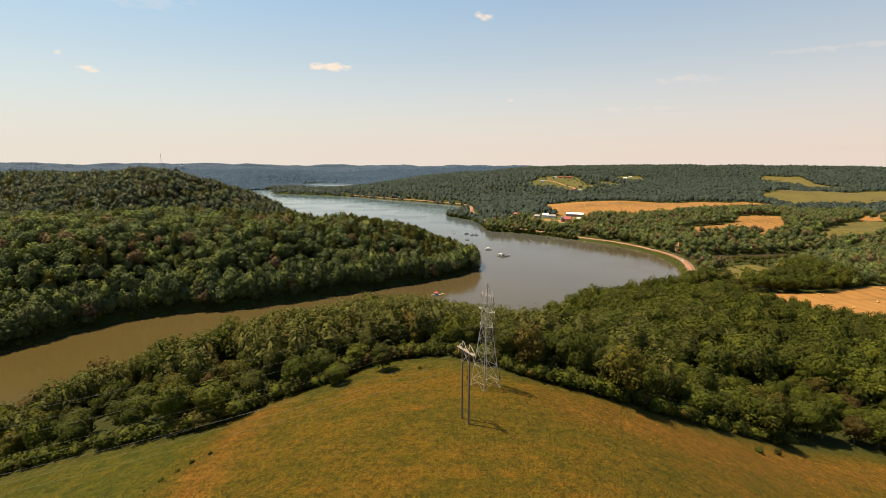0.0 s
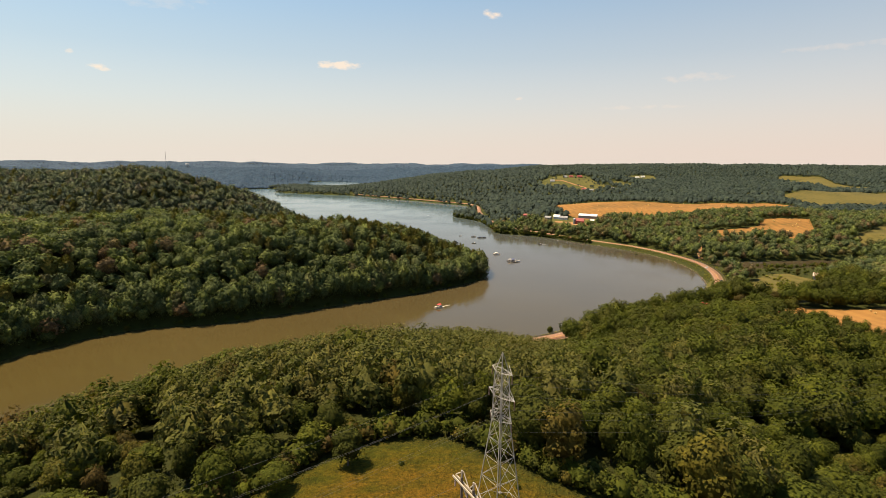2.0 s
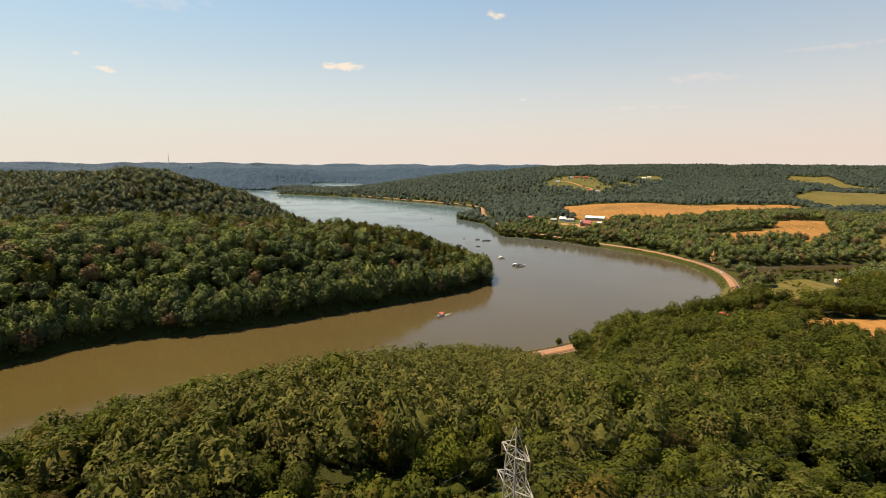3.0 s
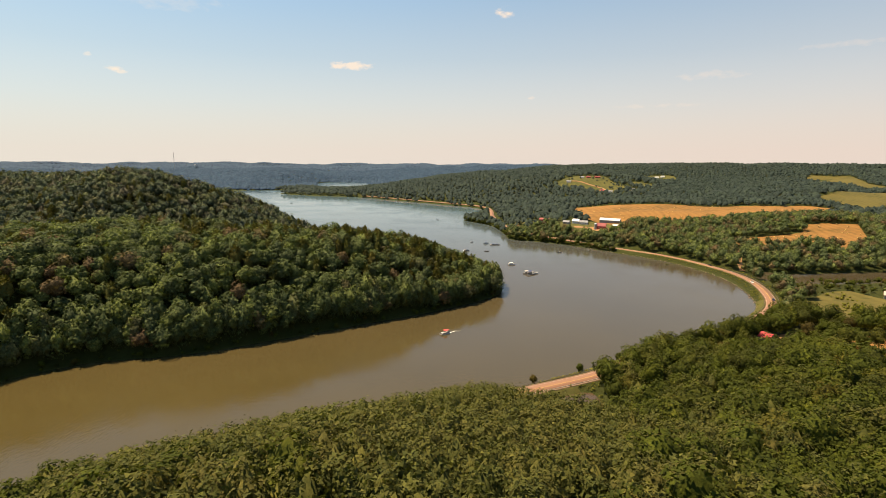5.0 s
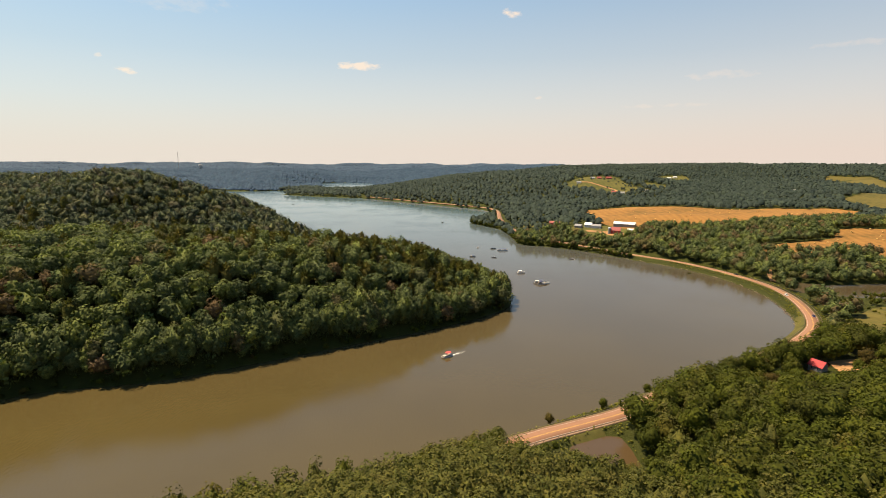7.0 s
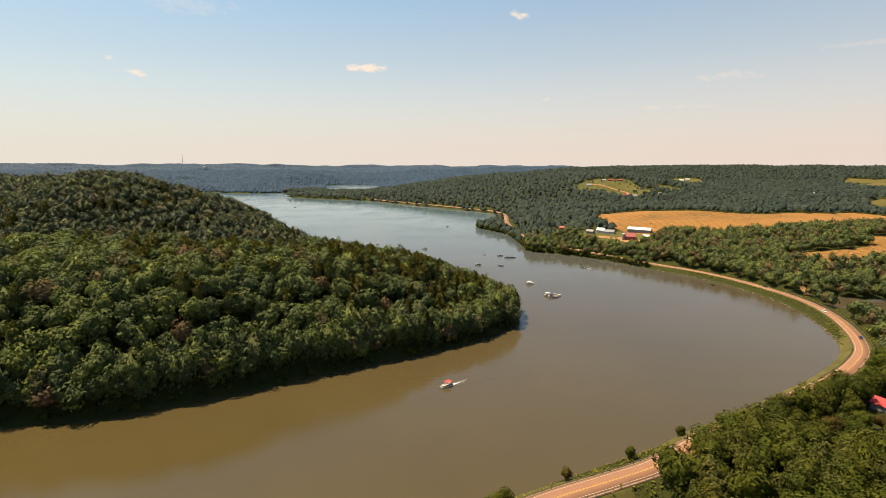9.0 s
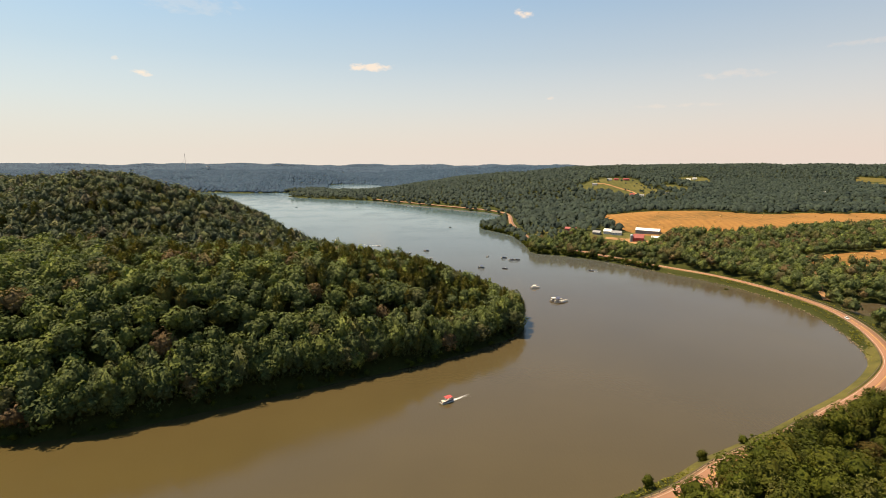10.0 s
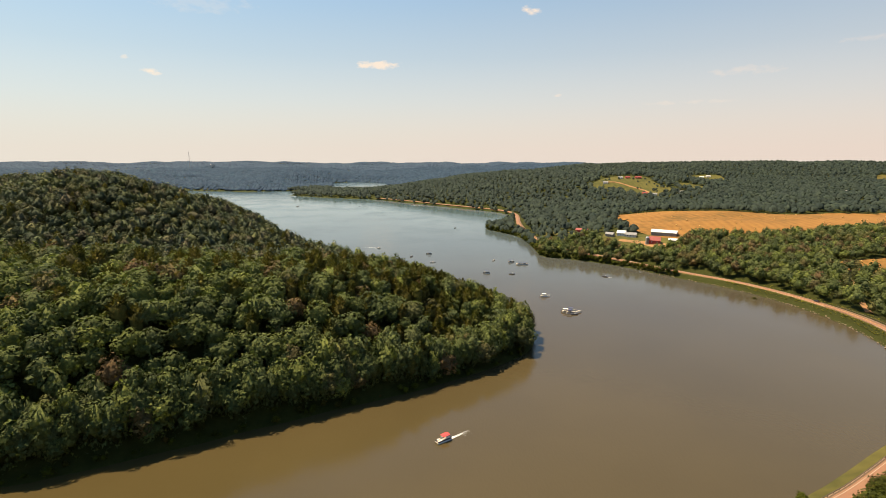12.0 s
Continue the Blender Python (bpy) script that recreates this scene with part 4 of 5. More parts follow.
WEED = [(v * np.array([0.42, 0.42, 0.30]) - np.array([0, 0, 0.6]), f, n) for v, f, n in (broad_crown(s, 4, 14, 2.0, 1.0, 1) for s in (73, 74))]
vp = verge()
forest("verge_weeds", vp[:, 0], vp[:, 1], WEED, VERGE, "yellow-green weeds along the road verges", 24, 0.16, 0.42, 0.05)
rng = np.random.RandomState(61)
px, py = rng.uniform(230, 335, 400), rng.uniform(430, 522, 400)
rough = inside(CLEARINGS[4], px, py) & (waves(px, py, 45, 62) > 0.15) & (line_distance(ROAD_LINE, px, py) > 9)
forest("pasture_shrubs", px[rough], py[rough], SHRUB, VERGE, "low shrubs and weeds strewn over rough pasture", 63, 0.25, 0.9, 0.1)
sp = shrubs()
forest("shrubs", sp[:, 0], sp[:, 1], SHRUB, LEAF, "low green shrubs at the water and meadow edges", 15, 0.5, 1.35, 0.1)


def near_trees():
    """The trees round the meadow, each with trunk, limbs and crown."""
    rng = np.random.RandomState(16)
    kinds = []
    for k in range(6):
        tall = (1.0, 1.12, 0.88, 1.05, 0.95, 1.15)[k]
        lumps = (9, 10, 8, 11, 9, 10)[k]
        v, f, out = broad_crown(80 + k, lumps + 18, 1300, 0.52, tall, 2, (1.0, 1.1, 1.15, 0.95, 1.1, 0.9)[k], 7, -0.95)
        crown = triangles("crown", v, f, LEAF, {"tint": np.zeros(len(v))}, out)
        bm = bmesh.new()
        rod(bm, (0, 0, -0.8), (0.1, 0.05, 5.5 * tall), 0.34, 8, 0.2)
        for j in range(5):
            a = j * 1.26 + k
            z = (3.2 + 0.7 * j) * tall
            rod(bm, (0.05, 0, z), (math.cos(a) * 2.4, math.sin(a) * 2.4, z + 2.4), 0.13, 5, 0.05)
        rod(bm, (0.1, 0.05, 5.4 * tall), (0.2, -0.1, 10.5 * tall), 0.19, 6, 0.06)
        t = new("tree")
        trunk = part("trunk", bm, BARK, t, "grey-brown bark")
        crown.parent = t
        tagged(t, "full green broad-leaved tree at the edge of the meadow", "tree", "trees round the meadow")
        kinds.append(t)
    first = True
    z = height(NEAR_TREES[:, 0], NEAR_TREES[:, 1])
    for n, ((x, y), zz) in enumerate(zip(NEAR_TREES, z)):
        k = rng.randint(6)
        rim = float(shore(MEADOW, x, y)) < 14
        big = (1.2 if x > 10 else 0.8) if rim else (0.95 if x > 10 else 0.74)
        m = pose(x, y, zz - 0.3, 0, 0, rng.uniform(0, 360)) @ Matrix.Diagonal((*([big * rng.uniform(0.8, 1.15)] * 2), big * rng.uniform(0.8, 1.15), 1))
        if n < 6:
            kinds[n].matrix_world = m
        else:
            copy_thing(kinds[k], m)
    return kinds


KINDS = near_trees()
# single trees: one on the meadow's rim, four beside the road, a row by the cabin
for x, y, sc in ((-15.5, 120.5, 0.66), (-26, 114, 0.55), (41.8, 350.0, 0.56), (69.5, 365.5, 0.52), (97.2, 386.0, 0.56), (119.6, 399.6, 0.52), (236, 668, 0.5),
                (132, 385, 1.2), (141, 391, 1.4), (151, 394, 1.45), (160, 401, 1.3), (169, 405, 1.45), (179, 410, 1.35), (190, 413, 1.3), (203, 417, 1.3), (217, 404, 1.1), (229, 408, 1.15), (240, 414, 1.2), (252, 418, 1.15), (262, 424, 1.0)):
    m = pose(x, y, land(x, y) - 0.2, 0, 0, x * 37 % 360) @ Matrix.Diagonal((sc * 1.15, sc * 1.15, sc, 1))
    tagged(copy_thing(KINDS[int(x) % 6], m), "rounded green tree standing alone beside the road or yard", "tree", "single trees")


def grass():
    """Tufts on the hilltop meadow."""
    rng = np.random.RandomState(17)
    n = 60000
    x, y = rng.uniform(-110, 135, n), 62 + 85 * rng.uniform(0, 1, n) ** 1.2
    ok = inside(MEADOW, x, y)
    x, y = x[ok], y[ok]
    z = height(x, y)
    n = len(x)
    a, s = rng.uniform(0, 6.283, n), rng.uniform(0.07, 0.2, n)
    p = np.stack([x, y, z - 0.05], 1)
    d = np.stack([np.cos(a), np.sin(a), np.zeros(n)], 1) * s[:, None] * 0.8
    tip = np.stack([rng.normal(size=n) * 0.15, rng.normal(size=n) * 0.15, s * 1.3], 1)
    v = np.stack([p - d, p + d, p + tip], 1).reshape(-1, 3)
    ob = triangles("meadow_grass", v, np.arange(3 * n).reshape(-1, 3), GRASS, {"tint": np.repeat(rng.uniform(0, 0.99, n), 3)})
    return tagged(ob, "tufts of yellow and green summer grass on the meadow", "grass", kind="stuff")


grass()
for x, y, sc in ((-52.4, 82.5, 0.11), (-50.3, 84.6, 0.10), (-48.6, 86.6, 0.13), (-45.9, 88.6, 0.10), (-54.0, 80.0, 0.09), (-6, 120, 0.13), (13.6, 113, 0.11), (6, 112.5, 0.1), (88, 126, 0.22), (97, 131, 0.24)):
    m = pose(x, y, land(x, y) - 0.6, 0, 0, x * 53 % 360) @ Matrix.Diagonal((sc * 1.3, sc * 1.3, sc, 1))
    tagged(copy_thing(KINDS[int(abs(x)) % 6], m), "small dark green bush in the meadow grass", "bush", "meadow bushes")
# ---- things ----
STEEL = plain("galvanised_steel", (0.26, 0.24, 0.21), 0.6, 0.3, 2.0, 0.2)
RAIL_STEEL = plain("rusty_rail_steel", (0.13, 0.095, 0.065), 0.7, 0.2, 2.0, 0.2)
WOOD_POLE = plain("weathered_pole", (0.11, 0.075, 0.05), 0.9, 0, 3.0, 0.3)
PALE_ARM = plain("pale_crossarm", (0.34, 0.28, 0.21), 0.8, 0, 3.0, 0.2)
WIRE = plain("dull_wire", (0.16, 0.15, 0.13), 0.6, 0.5, 2.0, 0.1)
CERAMIC = plain("brown_ceramic", (0.16, 0.10, 0.07), 0.3, 0, 4.0, 0.1)
WHITE = plain("white_paint", (0.50, 0.47, 0.43), 0.6, 0, 1.0, 0.10)
WHITE_METAL = plain("white_metal_roof", (0.52, 0.49, 0.44), 0.6, 0.1, 0.8, 0.08)
GREY_ROOF = plain("grey_shingles", (0.20, 0.19, 0.18), 0.85, 0, 1.5, 0.2)
RED_METAL = plain("red_metal_roof", (0.30, 0.014, 0.014), 0.75, 0.0, 0.8, 0.12)
RUST_ROOF = plain("rusty_barn_roof", (0.22, 0.035, 0.025), 0.7, 0, 0.9, 0.25)
RED_WOOD = plain("red_barn_boards", (0.26, 0.04, 0.03), 0.85, 0, 1.5, 0.2)
GREY_WOOD = plain("grey_boards", (0.22, 0.19, 0.16), 0.9, 0, 1.5, 0.25)
CONCRETE = plain("pale_concrete", (0.42, 0.40, 0.37), 0.85, 0, 1.0, 0.15)
GLASS = plain("dark_window_glass", (0.03, 0.035, 0.04), 0.08, 0, 1.0, 0.1)
PAINT_LINE = plain("white_road_paint", (0.38, 0.31, 0.24), 0.7, 0, 1.0, 0.1)
YELLOW_LINE = plain("yellow_road_paint", (0.42, 0.25, 0.04), 0.7, 0, 1.0, 0.1)
GRAVEL = plain("tan_gravel", (0.19, 0.115, 0.065), 0.95, 0, 2.0, 0.25)
STRAW = plain("straw_bale", (0.46, 0.29, 0.09), 0.95, 0, 2.0, 0.25, 0.05)
ROCK = plain("bank_rock", (0.20, 0.145, 0.09), 0.9, 0, 1.0, 0.3)
RUBBER = plain("black_rubber", (0.02, 0.02, 0.02), 0.8, 0, 3.0, 0.2)
ALUMINIUM = plain("boat_aluminium", (0.55, 0.55, 0.54), 0.35, 0.8, 2.0, 0.1)
RED_CLOTH = plain("red_canvas", (0.50, 0.04, 0.035), 0.8, 0, 3.0, 0.15)
BLUE_CLOTH = plain("navy_canvas", (0.03, 0.04, 0.09), 0.8, 0, 3.0, 0.15)
TAN_CLOTH = plain("cream_canvas", (0.66, 0.58, 0.46), 0.8, 0, 3.0, 0.12)
DARK_HULL = plain("dark_hull", (0.05, 0.045, 0.05), 0.3, 0, 2.0, 0.15)
FOAM = plain("white_foam", (0.66, 0.63, 0.56), 0.7, 0, 0.7, 0.2)


# -- the power line on the near hill --
def lattice_tower(x, y):
    """A steel tower 26 m high: four legs, bracing, three crossarms, a peak."""
    z0 = land(x, y) - 0.15
    t = thing("lattice_tower", pose(x, y, z0, 0, 0, -55) @ Matrix.Diagonal((0.94, 0.94, 0.94, 1)), "galvanised steel lattice power line tower standing on the hilltop meadow", "pylon")
    half = lambda z: np.interp(z, [0, 6, 15.5, 23, 26.4], [2.55, 1.95, 0.95, 0.8, 0.08])
    ring = lambda z: [Vector((sx * half(z), sy * half(z), z)) for sx, sy in ((-1, -1), (1, -1), (1, 1), (-1, 1))]
    levels = [0, 1.7, 5.6, 9.2, 12.4, 15.5, 17.5, 19.5, 21.5, 23.4]
    for k in range(4):
        bm = bmesh.new()
        last = None
        for a in levels:
            c = ring(a)[k]
            square = [bm.verts.new(c + Vector((ox * 0.06, oy * 0.06, 0))) for ox, oy in ((-1, -1), (1, -1), (1, 1), (-1, 1))]
            if last:
                for q in range(4):
                    bm.faces.new((last[q], last[(q + 1) % 4], square[(q + 1) % 4], square[q]))
            else:
                bm.faces.new(square[::-1])
            last = square
        bm.faces.new(last)
        part("leg", bm, STEEL, t)
    for a, b in zip(levels, levels[1:]):
        lo, hi = ring(a), ring(b)
        for k in range(4):
            n = (k + 1) % 4
            bar("brace", hi[k], hi[n], 0.036, STEEL, t)
            if a == 0:
                bar("brace", lo[k], (hi[k] + hi[n]) / 2, 0.036, STEEL, t)
                bar("brace", lo[n], (hi[k] + hi[n]) / 2, 0.036, STEEL, t)
            else:
                bar("brace", lo[k], hi[n], 0.036, STEEL, t)
                if k % 2 == 0 or b > 15:
                    bar("brace", lo[n], hi[k], 0.036, STEEL, t)
    for k, corner in enumerate(ring(23.4)):
        bar("peak_strut", corner, (0, 0, 26.4), 0.06, STEEL, t)
    for z, reach in ((15.7, 2.5), (19.5, 3.0), (23.4, 2.3)):
        for side in (-1, 1):
            bm = bmesh.new()
            h = half(z)
            tip = (side * reach, 0, z + 0.1)
            for yy in (-h, h):
                rod(bm, (side * h, yy, z), tip, 0.075, 4)
                rod(bm, (side * h, yy, z + 1.0), tip, 0.05, 4)
            rod(bm, (side * (h + reach) / 2, -h / 2, z), (side * (h + reach) / 2, h / 2, z), 0.045, 4)
            part("crossarm", bm, STEEL, t)
            bar("insulator", (tip[0], 0, z + 0.05), (tip[0], 0, z - 1.3), 0.09, CERAMIC, t, "", 6)
    for c in ring(0):
        block("footing", c + Vector((0, 0, -0.05)), (0.45, 0.45, 0.45), GREY_WOOD, t)
    return t


def pole_structure(x, y):
    """Two wooden poles with a pale crossarm, braces and hanging insulators."""
    z0 = land(x, y) - 0.1
    t = thing("power_pole", pose(x, y, z0, 0, 0, -60), "twin brown wooden power poles joined by a pale crossarm", "power pole")
    for s in (-1, 1):
        bar("pole", (s * 1.25, 0, -0.6), (s * 1.25, 0, 15.6), 0.2, WOOD_POLE, t, "dark weathered wooden pole", 10, 0.15)
    for yy in (-0.19, 0.19):
        block("crossarm", (0, yy, 14.9), (5.8, 0.12, 0.24), PALE_ARM, t, "pale timber crossarm")
    bar("brace", (-1.25, 0.1, 14.6), (1.25, 0.1, 12.2), 0.07, PALE_ARM, t)
    bar("brace", (1.25, -0.1, 14.6), (-1.25, -0.1, 12.2), 0.07, PALE_ARM, t)
    for s in (-1, 1):
        bar("arm_brace", (s * 1.25, 0.22, 16.3), (s * 2.85, 0.22, 15.0), 0.07, PALE_ARM, t)
        bar("arm_brace", (s * 1.25, 0.22, 16.3), (s * 0.1, 0.22, 15.0), 0.07, PALE_ARM, t)
        bar("pole_top", (s * 1.25, 0, 15.6), (s * 1.25, 0, 16.5), 0.1, PALE_ARM, t, "", 8)
    for s in (-2.7, 0, 2.7):
        bm = bmesh.new()
        for k in range(6):
            rod(bm, (s, 0, 14.7 - k * 0.2), (s, 0, 14.6 - k * 0.2), 0.13, 8, 0.06)
        rod(bm, (s, 0, 14.75), (s, 0, 13.4), 0.03, 5)
        part("insulator", bm, CERAMIC, t)
    return t


def wire(p, q, sag, parent, r=0.014):
    """One conductor hanging between two points."""
    bm = bmesh.new()
    p, q = Vector(p), Vector(q)
    last = None
    for k in range(25):
        s = k / 24
        c = p.lerp(q, s) - Vector((0, 0, sag * 4 * s * (1 - s)))
        if last is not None:
            rod(bm, last, c, r, 4)
        last = c
    ob = part("wire", bm, WIRE, parent)
    ob.matrix_parent_inverse = parent.matrix_world.inverted()
    return ob


TOWER, POLE = lattice_tower(9.9, 108.0), pole_structure(4.5, 90.6)
scene.view_layers[0].update()
for s in (-2.7, 0, 2.7):
    a = POLE.matrix_world @ Vector((s, 0, 13.4))
    wire(a, a + Vector((-140, -71, -3.5)), 3.5, POLE)
for zz, reach in ((15.7, 2.5), (19.5, 3.0), (23.4, 2.3)):
    for side in (-1, 1):
        a = TOWER.matrix_world @ Vector((side * reach, 0, zz - 1.25))
        wire(a, a + Vector((150, 96, -42 + 0.1 * zz)), 4.0, TOWER, 0.009)
        wire(a, a + Vector((-150, -105, 3)), 5.0, TOWER, 0.009)


# -- the river road --
def road_level(y):
    return 3.55 + 0.9 * step(700, 1000, np.asarray(y, float))


def ribbon(name, line, a, b, lift, thick, mat, parent=None, label=""):
    left, right = offset_line(line, a), offset_line(line, b)
    z = road_level(line[:, 1]) + lift
    top = np.stack([np.c_[left, z], np.c_[right, z]], 1)
    low = top - np.array([0, 0, thick])
    v = np.concatenate([top, low], 1).reshape(-1, 3)              # top left, top right, low left, low right
    i = np.arange(len(line) - 1)[:, None] * 4
    quad = lambda p: i + np.array([p])
    f = np.concatenate([quad([0, 4, 5, 1]), quad([0, 2, 6, 4]), quad([1, 5, 7, 3])])
    ob = triangles(name, v, f, mat)
    ob.parent = parent
    return tagged(ob, label)


fine_road = spline(ROAD_LINE[::4], 10)
road = tagged(ribbon("road", fine_road, -4.0, 4.0, 0.0, 1.2, ASPHALT), "sun-bleached two-lane asphalt road curving along the river bank", "road", kind="structure")
for off in (-3.3, 3.3):
    ribbon("edge_line", fine_road, off - 0.08, off + 0.08, 0.02, 0.015, PAINT_LINE, road, "white edge line")
for off in (-0.2, 0.2):
    ribbon("centre_line", fine_road, off - 0.07, off + 0.07, 0.02, 0.015, YELLOW_LINE, road, "yellow centre line")
ribbon("gravel_shoulder", fine_road[70:190], 4.05, 5.2, -0.08, 0.8, GRAVEL, road, "tan gravel shoulder")
ribbon("gravel_shoulder", fine_road[40:190], -4.9, -4.05, -0.10, 0.8, GRAVEL, road, "tan gravel shoulder")


def embankment(line):
    """The grassy bank that carries the road above the river and the pond."""
    offs, drops = (-10.5, -7.5, -5.6, -4.0, 4.0, 5.4, 7.0, 9.0), (3.3, 1.6, 0.35, 0.12, 0.12, 0.3, 1.3, 2.6)
    rng = np.random.RandomState(52)
    rows = []
    for off, drop in zip(offs, drops):
        e = offset_line(line, off)
        rows.append(np.c_[e, road_level(line[:, 1]) - drop + rng.uniform(-0.12, 0.0, len(line))])
    v = np.stack(rows, 1).reshape(-1, 3)
    k = len(offs)
    i = np.arange(len(line) - 1)[:, None, None] * k + np.arange(k - 1)[None, :, None]
    f = (i + np.array([0, k, k + 1, 1])).reshape(-1, 4)
    return tagged(smooth(triangles("road_bank", v, f, BANK)), "grassy bank carrying the road above the water", "bank", kind="structure")


stretch = [k for k in range(len(fine_road)) if fine_road[k, 0] > -30 and fine_road[k, 1] < 760]
embankment(fine_road[stretch[0]:stretch[-1]])


def guardrail(line, off):
    g = offset_line(line, off)
    z = road_level(g[:, 1])
    t = thing("guardrail", pose(g[0, 0], g[0, 1], z[0]), "weathered steel guardrail on short posts beside the road", "guardrail", "guardrails")
    inv = Vector((g[0, 0], g[0, 1], z[0]))
    bm = bmesh.new()
    last = None
    for p, zz in zip(g, z):
        ring = [bm.verts.new(Vector((p[0] + ox * 0.05, p[1] - ox * 0.05, zz + oz)) - inv) for ox, oz in ((-1, 0.45), (1, 0.53), (-1, 0.61), (1, 0.69), (-1, 0.77))]
        if last:
            for k in range(4):
                bm.faces.new((last[k], last[k + 1], ring[k + 1], ring[k]))
        last = ring
    part("rail", bm, RAIL_STEEL, t)
    run = np.r_[0, np.cumsum(np.linalg.norm(np.diff(g, axis=0), axis=1))]
    mesh = None
    for s in np.arange(1.0, run[-1], 3.8):
        px, py, pz = np.interp(s, run, g[:, 0]), np.interp(s, run, g[:, 1]), np.interp(s, run, z)
        if mesh is None:
            ob = block("post", (0, 0, 0.2), (0.16, 0.16, 1.2), WOOD_POLE, t)
            mesh = ob.data
        else:
            ob = new("post", mesh)
            ob.parent = t
        ob.location = Vector((px, py, pz)) - inv
    return t


near = [k for k in range(len(fine_road)) if 20 < fine_road[k, 0] < 172 and fine_road[k, 1] < 430]
guardrail(fine_road[near[0]:near[-1]], -4.7)
guardrail(fine_road[near[0]:near[len(near) * 2 // 5]], 4.7)
bend = [k for k in range(len(fine_road)) if 440 < fine_road[k, 1] < 640]
guardrail(fine_road[bend[0]:bend[-1]], -4.9)
guardrail(fine_road[bend[len(bend) // 5]:bend[-1]], 5.6)


def bank_rocks():
    """Stones strewn between the road and the water."""
    rng = np.random.RandomState(5)
    v0, f0 = BALLS[1]
    vs, fs = [], []
    edge = RIVER[56:84]
    k = 0
    for a, b in zip(edge, edge[1:]):
        n = int(np.linalg.norm(b - a) / 0.9)
        for _ in range(n):
            p = a + (b - a) * rng.uniform()
            p = p + rng.normal(size=2) * 1.2
            s = rng.uniform(0.2, 0.6)
            v = v0 * rng.uniform(0.7, 1.2, (len(v0), 1)) * s * np.array([1, 1, 0.7])
            vs.append(v + np.array([p[0], p[1], rng.uniform(0.1, 0.9)]))
            fs.append(f0 + k)
            k += len(v0)
    ob = triangles("bank_rocks", np.concatenate(vs), np.concatenate(fs), ROCK)
    return tagged(ob, "pale rocks along the water's edge below the road", "rocks", kind="stuff")


bank_rocks()


# -- farms and houses --
def building(name, x, y, yaw, size, eave, ridge, wall, roof, label, category, windows=2, doors=1, z=None, group=""):
    """A gabled house or barn: body with gables, two-slope roof with eaves, doors, windows."""
    long, wide = size
    z = land(x, y) if z is None else z
    t = thing(name, pose(x, y, z, 0, 0, yaw), label, category, group)
    bm = bmesh.new()
    a, b = long / 2, wide / 2
    ends = []
    for sx in (-a, a):
        ends.append([bm.verts.new(p) for p in ((sx, -b, -1.2), (sx, b, -1.2), (sx, b, eave), (sx, 0, ridge - 0.12), (sx, -b, eave))])
    bm.faces.new(ends[0])
    bm.faces.new(ends[1][::-1])
    for k in range(5):
        bm.faces.new((ends[0][k], ends[1][k], ends[1][(k + 1) % 5], ends[0][(k + 1) % 5]))
    bmesh.ops.recalc_face_normals(bm, faces=bm.faces[:])
    part("wall", bm, wall, t)
    over, thick = 0.5, 0.18
    rise = (ridge - eave) / b
    for s in (-1, 1):
        bm = bmesh.new()
        low = (s * (b + over), eave - over * rise)
        quad = [(-a - over, low[0], low[1]), (a + over, low[0], low[1]), (a + over, 0, ridge), (-a - over, 0, ridge)]
        top = [bm.verts.new((px, py, pz + thick)) for px, py, pz in quad]
        bot = [bm.verts.new(p) for p in quad]
        bm.faces.new(top)
        bm.faces.new(bot[::-1])
        for k in range(4):
            bm.faces.new((top[k], bot[k], bot[(k + 1) % 4], top[(k + 1) % 4]))
        bmesh.ops.recalc_face_normals(bm, faces=bm.faces[:])
        part("roof", bm, roof, t)
    for s in (-1, 1):
        for k in range(windows):
            px = -a + (k + 0.7) * long / (windows + 0.4)
            w = part("window", _box((px, s * (b + 0.02), eave * 0.58), (1.1, 0.08, 1.2)), WHITE, t)
            part("pane", _box((px, s * (b + 0.05), eave * 0.58), (0.85, 0.08, 0.95)), GLASS, w)
    for k in range(doors):
        part("door", _box((a + 0.03, 0, 1.1), (0.1, min(3.2, wide * 0.35), 2.4)), GREY_WOOD, t)
    return t


def _box(centre, size):
    bm = bmesh.new()
    box(bm, centre, size)
    return bm


building("machine_shed", 233, 889, -28, (30, 12), 4.6, 7.2, GREY_WOOD, WHITE_METAL, "long machine shed with a bright white metal roof", "barn", 0, 1)
building("barn", 210, 853, -20, (13, 10), 5.0, 9.0, RED_WOOD, RUST_ROOF, "old red barn with a rusty red roof", "barn", 2, 1)
building("shed", 235, 850, -24, (18, 8), 3.0, 4.6, GREY_WOOD, WHITE_METAL, "low farm shed with a white metal roof", "shed", 1, 1, group="farm sheds")
building("shed", 228, 836, -24, (16, 7), 2.8, 4.2, GREY_WOOD, WHITE_METAL, "low farm shed with a white metal roof", "shed", 1, 1, group="farm sheds")
building("farmhouse", 182, 897, -30, (10, 8), 4.2, 7.0, WHITE, WHITE_METAL, "white farmhouse with a pale roof", "house", 3, 1)
building("house", 192, 890, -20, (13, 8), 3.4, 5.8, WHITE, GREY_ROOF, "white farm cottage with a grey roof", "house", 3, 1, group="farm houses")
building("house", 167, 896, -35, (10, 7), 3.4, 5.6, GREY_WOOD, GREY_ROOF, "small grey farm cottage", "house", 2, 1, group="farm houses")
building("shed", 139, 939, -30, (16, 8), 3.2, 5.2, RED_WOOD, RUST_ROOF, "low brown cattle shed at the field's edge", "shed", 0, 1)
